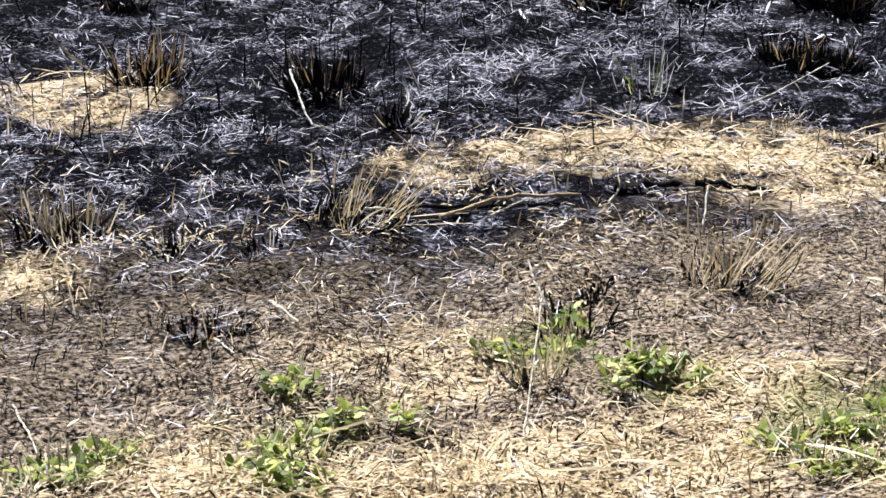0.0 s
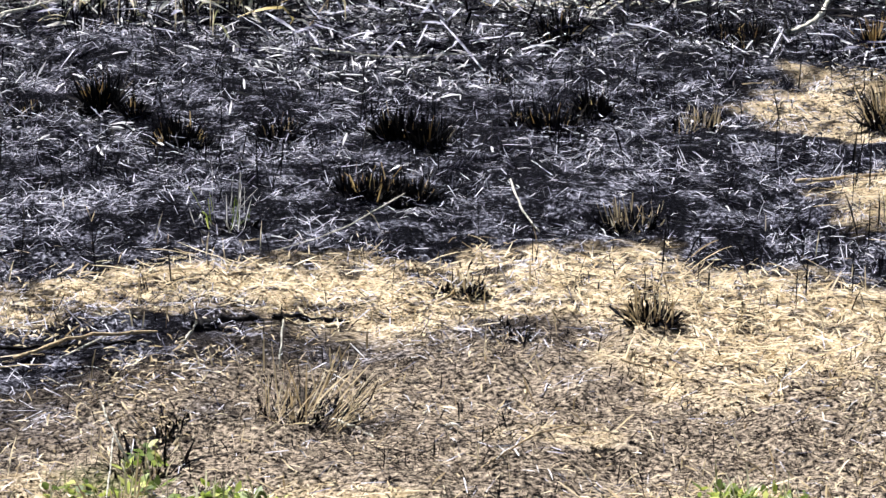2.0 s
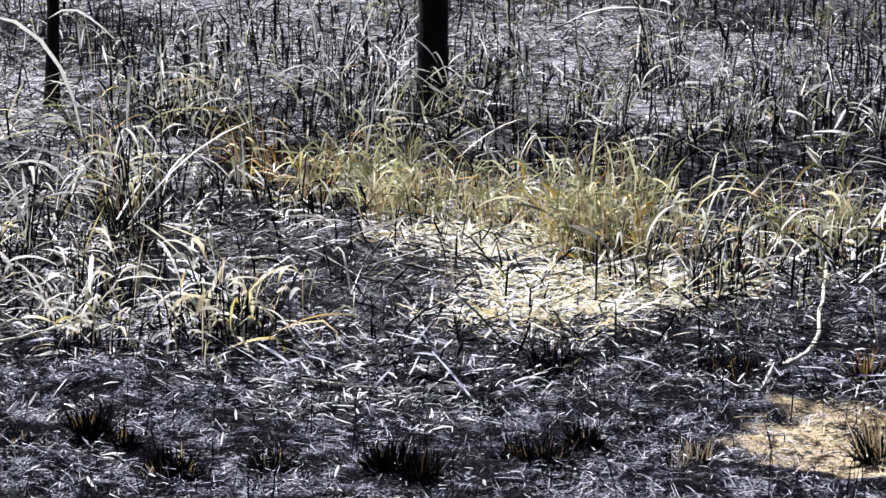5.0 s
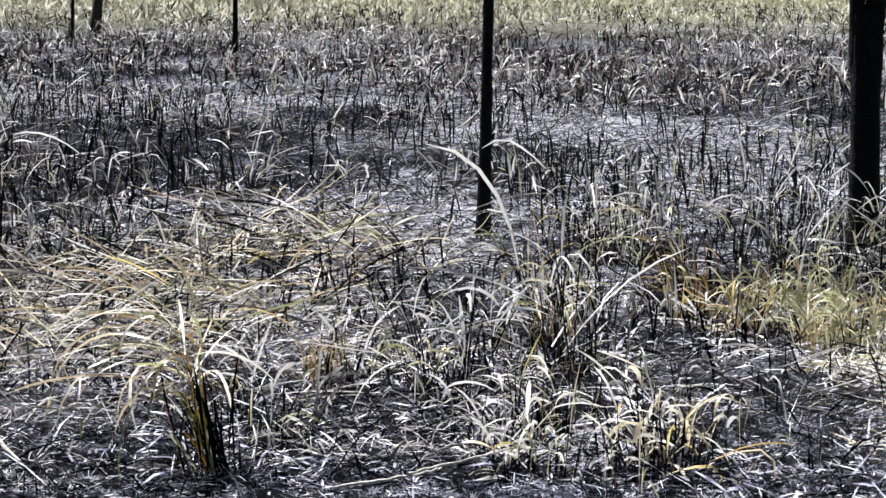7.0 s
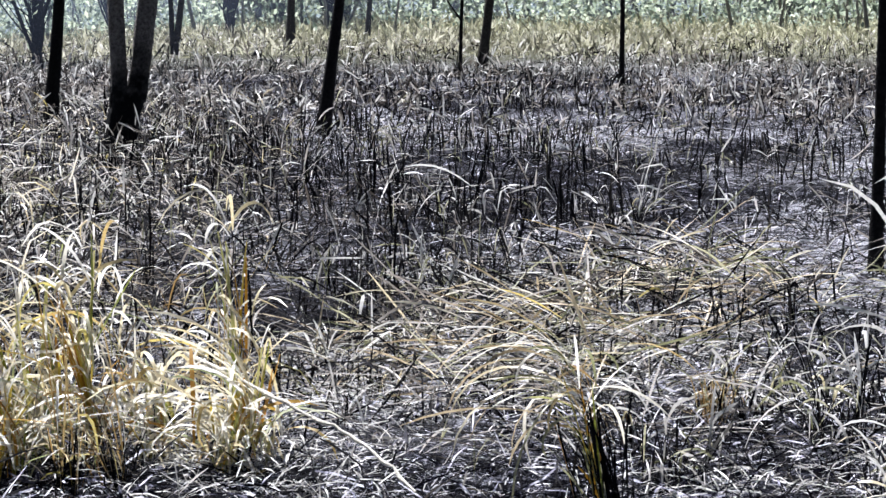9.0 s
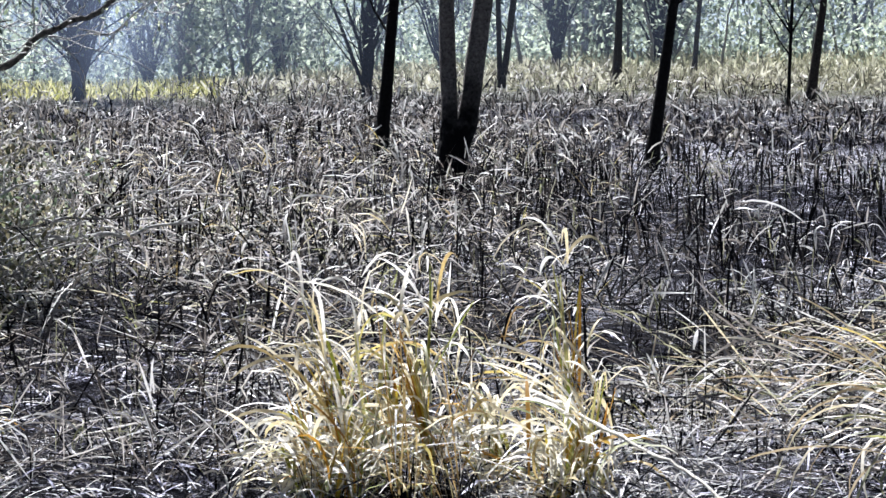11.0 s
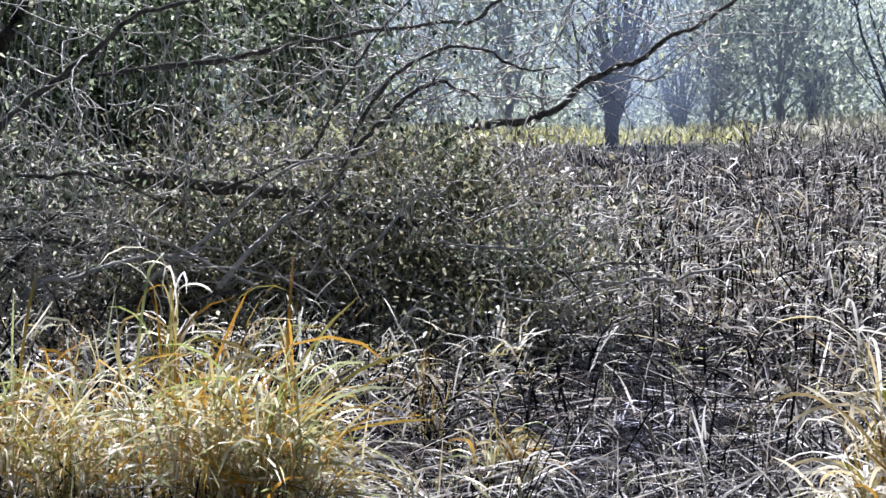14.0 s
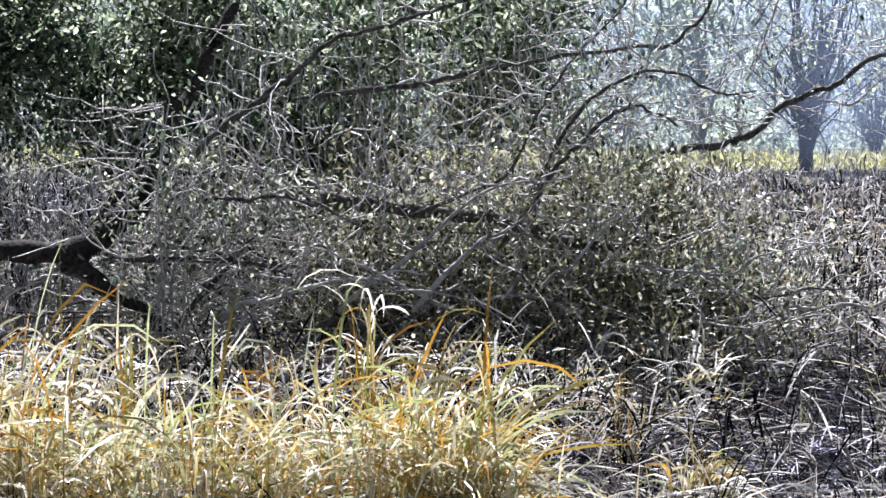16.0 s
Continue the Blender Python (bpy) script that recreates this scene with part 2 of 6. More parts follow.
# Darker than the tree's leaves, also to carry shade within the brush.
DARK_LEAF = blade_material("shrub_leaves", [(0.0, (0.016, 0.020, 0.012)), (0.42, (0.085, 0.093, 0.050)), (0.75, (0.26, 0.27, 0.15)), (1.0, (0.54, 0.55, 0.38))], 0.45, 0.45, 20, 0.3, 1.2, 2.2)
DRY_BRUSH = blade_material("dry_brush_leaves", [(0.0, (0.12, 0.115, 0.08)), (0.5, (0.36, 0.35, 0.25)), (1.0, (0.72, 0.71, 0.58))], 0.5, 0.4, 8, 0.2, 1.2, 0.6)


def bark_material(name, dark, light, scale=30.0):
    m, nt, b, out = nodes_of(name)
    n = noise_of(nt, scale, 5, 0.65)
    col = ramp(nt, n, [(0.3, dark), (0.7, light)])
    nt.links.new(col, b.inputs["Base Color"])
    b.inputs["Roughness"].default_value = 0.9
    b.inputs["Specular IOR Level"].default_value = 0.08
    bump = nt.nodes.new("ShaderNodeBump")
    bump.inputs["Strength"].default_value, bump.inputs["Distance"].default_value = 0.8, 0.02
    nt.links.new(noise_of(nt, scale * 1.7, 4), bump.inputs["Height"])
    nt.links.new(bump.outputs[0], b.inputs["Normal"])
    return m


BARK = bark_material("bark", (0.012, 0.011, 0.011), (0.07, 0.062, 0.056))
BARK_CHAR = bark_material("charred_bark", (0.003, 0.003, 0.004), (0.014, 0.013, 0.013))
BARK_GREY = bark_material("grey_bark", (0.09, 0.088, 0.09), (0.27, 0.26, 0.25))
BARK_DARK = bark_material("dark_woodland_bark", (0.012, 0.013, 0.018), (0.05, 0.05, 0.06))
TWIG = bark_material("twig_bark", (0.20, 0.19, 0.18), (0.70, 0.685, 0.66), 14)
BARK_MID = bark_material("limb_bark", (0.02, 0.019, 0.018), (0.17, 0.16, 0.15))


def scorched_bark():
    """Grey-brown bark, burnt black up to an uneven line."""
    m, nt, b, out = nodes_of("scorched_bark")
    geo = nt.nodes.new("ShaderNodeNewGeometry")
    xyz = nt.nodes.new("ShaderNodeSeparateXYZ")
    nt.links.new(geo.outputs["Position"], xyz.inputs[0])
    line = nt.nodes.new("ShaderNodeMath")
    line.operation = "MULTIPLY_ADD"
    nt.links.new(noise_of(nt, 3.0, 4, 0.6), line.inputs[0])
    line.inputs[1].default_value = -1.6
    nt.links.new(xyz.outputs[2], line.inputs[2])
    fade = ramp(nt, line.outputs[0], [(0.15, (0, 0, 0)), (0.75, (1, 1, 1))])
    live = ramp(nt, noise_of(nt, 30, 5, 0.65), [(0.3, (0.05, 0.045, 0.042)), (0.7, (0.25, 0.225, 0.21))])
    nt.links.new(mixed(nt, fade, (0.006, 0.006, 0.007), live), b.inputs["Base Color"])
    b.inputs["Roughness"].default_value = 0.9
    b.inputs["Specular IOR Level"].default_value = 0.08
    bump = nt.nodes.new("ShaderNodeBump")
    bump.inputs["Strength"].default_value, bump.inputs["Distance"].default_value = 0.8, 0.02
    nt.links.new(noise_of(nt, 50, 4), bump.inputs["Height"])
    nt.links.new(bump.outputs[0], b.inputs["Normal"])
    return m


SCORCHED = scorched_bark()
STICK_WHITE = bark_material("bleached_stick", (0.45, 0.42, 0.35), (0.75, 0.72, 0.64), 60)
STICK_TAN = bark_material("tan_stick", (0.30, 0.22, 0.13), (0.58, 0.46, 0.30), 60)


def ground_material():
    m, nt, b, out = nodes_of("burnt_ground")

    def att(name):
        a = nt.nodes.new("ShaderNodeAttribute")
        a.attribute_name = name
        return a.outputs["Fac"]
    fine, mid = noise_of(nt, 90, 4, 0.7), noise_of(nt, 9, 4, 0.6)
    char = ramp(nt, fine, [(0.42, (0.0015, 0.0015, 0.0025)), (0.58, (0.006, 0.006, 0.009)), (0.72, (0.16, 0.16, 0.2))])
    silver = ramp(nt, fine, [(0.42, (0.003, 0.003, 0.005)), (0.52, (0.05, 0.05, 0.066)), (0.66, (0.36, 0.36, 0.43))])
    char = mixed(nt, ramp(nt, mid, [(0.50, (0, 0, 0)), (0.59, (1, 1, 1))]), char, silver)
    soil = ramp(nt, fine, [(0.41, (0.006, 0.005, 0.005)), (0.5, (0.20, 0.16, 0.125)), (0.68, (0.58, 0.48, 0.36))])
    straw = ramp(nt, fine, [(0.38, (0.02, 0.015, 0.01)), (0.46, (0.50, 0.39, 0.25)), (0.66, (0.74, 0.62, 0.45))])
    ash = ramp(nt, mid, [(0.34, (0.04, 0.04, 0.048)), (0.46, (0.30, 0.30, 0.335)), (0.6, (0.66, 0.66, 0.71))])
    ash = mixed(nt, ramp(nt, fine, [(0.42, (1, 1, 1)), (0.52, (0, 0, 0))]), ash, (0.012, 0.012, 0.015))
    moss = ramp(nt, fine, [(0.3, (0.05, 0.07, 0.02)), (0.7, (0.22, 0.24, 0.08))])
    far = ramp(nt, mid, [(0.3, (0.09, 0.09, 0.055)), (0.7, (0.32, 0.32, 0.20))])
    c = mixed(nt, att("soil"), char, soil)
    c = mixed(nt, att("ash"), c, ash)
    gaps = ramp(nt, noise_of(nt, 16, 3, 0.6), [(0.40, (0.12, 0.12, 0.12)), (0.52, (1, 1, 1))])
    c = mixed(nt, mixed(nt, 1.0, att("straw"), gaps, "MULTIPLY"), c, straw)
    c = mixed(nt, att("weed"), c, moss)
    c = mixed(nt, att("far"), c, far)
    nt.links.new(c, b.inputs["Base Color"])
    b.inputs["Roughness"].default_value = 1.0
    b.inputs["Specular IOR Level"].default_value = 0.02
    bump = nt.nodes.new("ShaderNodeBump")
    bump.inputs["Strength"].default_value, bump.inputs["Distance"].default_value = 0.9, 0.02
    nt.links.new(fine, bump.inputs["Height"])
    nt.links.new(bump.outputs[0], b.inputs["Normal"])
    return m


# ---- kinds of ground cover: kind, place, half width across and along ----
patch("ash", -2.72, 33.60, 3.36, 3.07)
patch("ash", -1.46, 19.11, 1.25, 2.21)
patch("ash", 0.55, 29.76, 2.27, 2.87)
patch("ash", -2.88, 19.15, 0.87, 1.21)
patch("ash", -1.50, 10.76, 0.55, 0.66)
patch("ash", -0.95, 19.71, 0.62, 2.54)
patch("ash", 0.97, 24.11, 1.14, 4.49)
patch("ash", 3.81, 25.40, 1.25, 2.83)
patch("ash", -1.03, 20.94, 0.54, 2.84)
patch("ash", -4.74, 34.24, 2.07, 2.56)
patch("ash", -2.94, 20.13, 0.48, 1.56)
patch("ash", -2.70, 13.59, 0.54, 0.85)
patch("ash", 1.77, 22.77, 0.91, 3.42)
patch("ash", 4.14, 22.07, 1.18, 2.15)
patch("ash", -7.27, 35.34, 1.44, 4.21)
patch("ash", -4.04, 15.03, 0.37, 1.33)
patch("ash", -1.9, 10.7, 0.8, 0.9)
patch("ash", -2.4, 11.4, 0.7, 0.8)
patch("ash", -0.9, 10.1, 0.5, 0.6)
patch("black", -2.57, 31.97, 1.1, 2.0)
patch("black", -2.69, 25.00, 0.9, 1.6)
patch("black", -5.61, 24.56, 0.8, 1.2)
patch("black", -4.56, 25.50, 0.6, 1.0)
patch("black", -3.94, 25.09, 1.50, 3.14)
patch("black", -1.13, 11.33, 0.27, 0.60)
patch("black", 0.75, 15.15, 0.48, 1.01)
patch("black", 2.48, 16.41, 0.51, 1.21)
patch("black", -0.63, 14.53, 0.42, 0.92)
patch("black", -3.75, 23.65, 0.95, 1.83)
patch("black", -4.69, 17.00, 0.45, 1.36)
patch("black", -3.50, 15.38, 0.47, 1.11)
patch("black", -6.90, 14.69, 0.83, 3.59)
patch("black", -7.41, 15.31, 0.87, 3.93)
patch("black", -5.87, 12.85, 0.82, 2.95)
patch("straw", -1.08, 6.77, 0.2, 0.10)
patch("straw", 0.05, 6.36, 0.40, 0.13)
patch("straw", 0.61, 6.28, 0.27, 0.29)
patch("straw", 0.03, 6.32, 0.40, 0.13)
patch("straw", 1.02, 6.46, 0.35, 0.26)
patch("straw", 1.22, 5.98, 0.20, 0.39)
patch("straw", 1.09, 6.32, 0.52, 0.28)
patch("straw", 1.24, 5.83, 0.30, 0.23)
patch("straw", 1.94, 8.32, 0.13, 0.18)
patch("straw", 2.16, 8.19, 0.23, 0.39)
patch("straw", 1.91, 6.98, 0.18, 0.23)
patch("pale", 1.67, 12.30, 0.45, 0.5)
patch("pale", 1.59, 11.00, 0.39, 0.61)
patch("pale", 1.65, 11.07, 0.44, 0.58)
patch("straw", 0.10, 4.53, 0.42, 0.21)
patch("straw", 0.31, 4.80, 0.14, 0.13)
patch("straw", -0.43, 4.45, 0.43, 0.21)
patch("straw", -0.99, 5.43, 0.10, 0.11)
patch("straw", -1.18, 6.99, 0.19, 0.08)
patch("straw", -0.13, 4.93, 0.31, 0.15)
patch("straw", 0.31, 4.85, 0.13, 0.08)
patch("straw", 0.77, 5.28, 0.13, 0.05)
patch("straw", -0.19, 4.99, 0.27, 0.13)
patch("straw", 0.92, 4.86, 0.15, 0.08)
patch("green", -0.80, 4.44, 0.07, 0.08)
patch("green", -0.70, 4.55, 0.05, 0.05)
patch("green", -0.39, 4.67, 0.15, 0.16)
patch("green", -0.41, 4.46, 0.06, 0.08)
patch("green", 0.44, 4.65, 0.11, 0.16)
patch("green", 0.15, 4.90, 0.09, 0.10)
patch("green", 0.17, 4.91, 0.08, 0.05)
patch("green", 0.58, 4.83, 0.08, 0.05)
patch("green", -0.05, 5.08, 0.09, 0.13)
patch("green", 1.01, 4.85, 0.09, 0.05)
# Next eleven: tuft shadows painted into the ground as black scorch.
patch("dark", -0.96, 5.58, 0.13, 0.07)
patch("dark", -0.74, 5.47, 0.09, 0.05)
patch("dark", -0.50, 5.55, 0.20, 0.07)
patch("dark", -0.62, 5.10, 0.09, 0.04)
patch("dark", 0.31, 5.40, 0.15, 0.05)
patch("dark", -0.97, 6.88, 0.14, 0.07)
patch("dark", -0.54, 6.74, 0.17, 0.09)
patch("dark", 0.68, 7.72, 0.2, 0.08)
patch("dark", 0.60, 7.05, 0.2, 0.08)
patch("dark", 1.1, 7.83, 0.18, 0.08)
patch("dark", 1.36, 9.3, 0.16, 0.12)
patch("dark", -0.73, 5.65, 0.36, 0.24)
patch("dark", 0.30, 5.88, 0.19, 0.13)
patch("dark", 0.77, 6.06, 0.11, 0.10)
patch("dark", -0.05, 5.94, 0.49, 0.13)

def soil_line(x, y):
    """How far out the scorched soil reaches before the black ground begins."""
    return 4.95 + 0.75 * np.clip((np.asarray(x) + 0.25) / 0.5, 0, 1)


# ---- ground: one sheet to the horizon ----
def polar(r, turn):
    a = np.radians(turn)
    return -np.sin(a) * r, np.cos(a) * r


def build_ground():
    rings = np.concatenate([[0.001, 0.8, 1.8, 2.8, 3.4], np.arange(3.8, 10.5, 0.03), 10.5 * 1.012 ** np.arange(0, 190), 104 * 1.25 ** np.arange(0, 17)])
    turns = np.concatenate([np.arange(-24, 50, 0.22), np.arange(50, 336, 6.5)])
    r, a = np.meshgrid(rings, turns, indexing="ij")
    x, y = polar(r, a)
    z = ground_z(x, y)
    v = np.stack([x, y, z], 2).reshape(-1, 3)
    nr, na = r.shape
    i, j = np.meshgrid(np.arange(nr - 1), np.arange(na), indexing="ij")
    j2 = (j + 1) % na
    f = np.stack([i * na + j2, i * na + j, (i + 1) * na + j, (i + 1) * na + j2], 2).reshape(-1, 4)
    me = mesh_of("ground", v, f, ground_material())
    X, Y = v[:, 0], v[:, 1]
    d = np.hypot(X, Y)
    wob = vnoise(X, Y, 1.2, 21)
    kinds = {
        "straw": cover("straw", X, Y) * (1 - 0.8 * cover("dark", X, Y)),
        "weed": 0.6 * cover("green", X, Y),
        "soil": np.clip((soil_line(X, Y) + 0.45 + wob * 0.9 - d) / 0.9, 0, 1) * (1 - 0.7 * cover("dark", X, Y)),
        "ash": np.clip((d - 9.3 - wob * 2) / 2.5, 0, 1) * np.maximum(np.maximum(0.9 * cover("ash", X, Y), cover("pale", X, Y)), np.clip(2.2 * vnoise(X, Y, 1.7, 22) - 0.85, 0, 0.8) * (1 - 0.6 * np.clip((np.degrees(np.arctan2(-X, Y)) - 9) / 6, 0, 1)) * (1 - 0.6 * np.clip((d - 22) / 8, 0, 1))) * (1 - cover("black", X, Y)),
        "far": np.clip((d - 52) / 26, 0, 1),
    }
    for name, values in kinds.items():
        at = me.attributes.new(name, "FLOAT", "POINT")
        at.data.foreach_set("value", values.astype(np.float32))
    tagged(new("ground", me), "burnt field of black char, ash and scattered straw", "ground", kind="structure")


build_ground()

# ---- backdrop: hazy woodland edge far behind, on a sheet that glows ----
def build_backdrop():
    turns = np.arange(-60, 96, 3.0)
    x, y = polar(190.0, turns)
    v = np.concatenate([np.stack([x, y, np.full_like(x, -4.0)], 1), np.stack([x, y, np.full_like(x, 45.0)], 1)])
    n = len(turns)
    i = np.arange(n - 1)
    f = np.stack([i, i + 1, n + i + 1, n + i], 1)
    m, nt, b, out = nodes_of("glowing_haze")
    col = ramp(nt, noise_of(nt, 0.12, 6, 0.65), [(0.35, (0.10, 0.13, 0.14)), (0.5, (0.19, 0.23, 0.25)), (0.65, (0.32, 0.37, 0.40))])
    # Emission stands in for daylit haze; nothing out there is a lamp.
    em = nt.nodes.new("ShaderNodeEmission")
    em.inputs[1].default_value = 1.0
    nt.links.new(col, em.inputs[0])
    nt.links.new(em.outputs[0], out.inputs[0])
    tagged(new("backdrop", mesh_of("backdrop", v, f, m)), "glowing backdrop coloured as hazy blue-grey smoke and woodland", "backdrop", kind="structure")


build_backdrop()

# ---- trees ----
def bend_up(base, turn, lean, height, wobble, seed, n=10):
    """A wandering line that climbs from base."""
    g = np.random.default_rng(seed)
    s = np.linspace(0, 1, n)
    ux, uy = math.cos(radians(turn)), math.sin(radians(turn))
    off = math.tan(radians(lean)) * height * s
    w = np.cumsum(g.normal(0, wobble, (n, 2)), 0) * s[:, None]
    return np.stack([base[0] + ux * off + w[:, 0], base[1] + uy * off + w[:, 1], base[2] + height * s], 1)


def twig(g, start, length, climb=0.2, n=6, turn=0.45):
    """A crooked twig that wanders off from start."""
    d = g.normal(0, 1, 3)
    d[2] = d[2] * 0.6 + climb
    d /= np.linalg.norm(d)
    p = [np.asarray(start, float)]
    for k in range(n - 1):
        d = d + g.normal(0, turn, 3)
        d /= np.linalg.norm(d)
        p.append(p[-1] + d * length / (n - 1))
    return np.array(p)


def leaf_cloud(g, centres, count, spread, size):
    """Many small folded leaves round the centres."""
    c = np.repeat(np.asarray(centres, float), count, 0)
    root = c + g.normal(0, 1, c.shape) * np.asarray(spread)
    n = len(root)
    return blades(root, g.uniform(0, 6.28, n), size * g.uniform(0.6, 1.4, n), size * 0.55 * g.uniform(0.7, 1.2, n),
                  g.uniform(0.2, 2.6, n), g.uniform(-0.6, 0.9, n), 2, g.uniform(-1, 1, n), 0.1)


def slim_tree(label, x, y, width, height, lean, turn, bark, fork=0.0, seed=1, branches=10, leaves=14):
    """A slender trunk, forked or not, with side limbs and a thin crown above."""
    g = np.random.default_rng(seed)
    z = float(ground_z(x, y)) - 0.05
    root = tagged(new("tree"), label, "tree", "slender trees in the burnt field")
    root.location = (x, y, z)
    stems = []
    if fork:
        low = bend_up((0, 0, 0), turn, lean, fork, 0.008, seed, 6)
        ux, uy = math.cos(radians(turn)), math.sin(radians(turn))
        off = np.array([ux, uy, 0]) * width * 0.28
        a = np.vstack([low[-3] - off * 0.5, low[-2] - off * 0.9, bend_up(low[-1] - off, turn + 180, 1.5, height - fork, 0.02, seed + 1)])
        b = np.vstack([low[-3] + off * 0.4, low[-2] + off * 0.8, bend_up(low[-1] + off, turn, 7, height - fork, 0.02, seed + 2)])
        stems = [(low, width * 0.52, width * 0.46), (a, width * 0.27, 0.05), (b, width * 0.34, 0.06)]
    else:
        stems = [(bend_up((0, 0, 0), turn, lean, height, width * 0.12, seed, 14), width * 0.5, 0.02)]
    for line, r0, r1 in stems:
        fine = smooth_line(line, 4)
        s = np.linspace(0, 1, len(fine))
        r = r0 + (r1 - r0) * s
        if line is stems[0][0]:
            r = r * (1 + 0.5 * np.exp(-s * 18))
        v, f = tube(fine, r, 10)
        v = v + g.normal(0, width * 0.012, v.shape)
        part("trunk", mesh_of("trunk", v, f, bark), root)
    tips = []
    limbs = []
    for k in range(branches):
        line, r0, r1 = stems[-1] if k % 2 else stems[max(0, len(stems) - 2)]
        i = int(len(line) * g.uniform(0.35, 0.98)) - 1
        p = line[i]
        q = bend_up(p, g.uniform(0, 360), g.uniform(30, 65), g.uniform(0.5, 1.3), 0.05, seed * 31 + k, 6)
        limbs.append(tube(q, np.linspace(0.02, 0.006, 6), 5))
        tips += [q[-1], q[-2]]
    for k, (v, f) in enumerate(limbs):
        limb = part("limb", mesh_of("limb", v, f, bark), root)
        q = twig(g, tips[2 * k + 1], 0.5, 0.6, 5, 0.3)
        v, f = tube(q, np.linspace(0.008, 0.003, 5), 4)
        part("twig", mesh_of("twig", v, f, bark), limb)
    if leaves:
        v, f = leaf_cloud(g, tips, leaves, 0.25, 0.09)
        part("crown", mesh_of("crown", v, f, LEAF), root, "", "stuff")
    return root


def field_trees():
    slim_tree("tall straight trunk charred black by the fire", 1.835, 18.03, 0.195, 7.0, 0.3, 0, BARK_CHAR, 1.5, 3)
    slim_tree("thin charred sapling trunk standing in the burnt grass", -0.545, 18.24, 0.082, 5.0, 1.0, 20, BARK_CHAR, 0, 5)
    slim_tree("thin dark stem standing far back in the field", -5.62, 47.6, 0.09, 6.0, 0.5, 0, BARK_CHAR, 0, 7)
    slim_tree("dark leaning trunk far back in the field", -9.5, 56.4, 0.19, 7.0, 7.0, 0, BARK, 0, 9)
    slim_tree("slim dark trunk leaning over burnt grass", -7.61, 33.57, 0.155, 6.5, 7.0, 10, BARK_CHAR, 0, 11)
    slim_tree("forked trunk, charred below and grey-brown above", -8.88, 29.29, 0.36, 7.0, 6.0, 20, SCORCHED, 0.8, 13, 14, 14)
    slim_tree("short dark trunk at the far side of the field", *polar(66, 13.45), 0.20, 7.0, 2.0, 0, BARK, 0, 17)
    slim_tree("short dark trunk at the far side of the field", *polar(72, 11.9), 0.14, 7.0, 4.0, 0, BARK, 0, 19)
    slim_tree("pair of dark trunks at the far side of the field", *polar(62, 15.8), 0.22, 7.0, 5.0, 0, BARK, 0.5, 21)
    slim_tree("thin dark stem standing in far grass", *polar(52, 10.0), 0.07, 5.0, 1.0, 0, BARK_CHAR, 0, 25)
    slim_tree("slim dark trunk leaning beside a forked tree", -11.2, 34.0, 0.17, 7.0, 5.0, 10, BARK_CHAR, 0, 15)


def bushy_tree(label, x, y, width, height, seed, stems=9, leaf=0.15, leafy=5, bark=None, low=0.3, lean=(8, 48)):
    """A many-stemmed woodland tree with upswept limbs and loose leaf clumps."""
    g = np.random.default_rng(seed)
    root = tagged(new("tree"), label, "tree", "woodland behind the field")
    root.location = (x, y, float(ground_z(x, y)) - 0.1)
    trunk = bend_up((0, 0, 0), g.uniform(0, 360), 2, height * low, 0.02, seed, 6)
    s = np.linspace(0, 1, 6)
    v, f = tube(trunk, width * (0.5 - 0.1 * s), 9)
    part("trunk", mesh_of("trunk", v, f, bark or BARK_GREY), root)
    tips = []
    for k in range(stems):
        p = trunk[int(g.integers(1, 6))]
        q = bend_up(p, g.uniform(0, 360), g.uniform(*lean), height * g.uniform(0.3, 0.65), 0.1, seed * 17 + k, 8)
        limbs = [tube(q, np.linspace(width * 0.2, 0.012, 8), 6)]
        for m in range(5):
            o = q[int(g.integers(1, 8))]
            w = bend_up(o, g.uniform(0, 360), g.uniform(10, 60), height * g.uniform(0.06, 0.25), 0.05, seed * 91 + k * 7 + m, 5)
            limbs.append(tube(w, np.linspace(width * 0.07, 0.008, 5), 4))
            tips += [w[-1], w[-3]]
        v, f = join(limbs)
        part("limb", mesh_of("limb", v, f, bark or BARK_GREY), root)
    v, f = leaf_cloud(g, tips, leafy, (0.55, 0.55, 0.45), leaf)
    part("crown", mesh_of("crown", v, f, FAR_LEAF), root, "", "stuff")
    return root


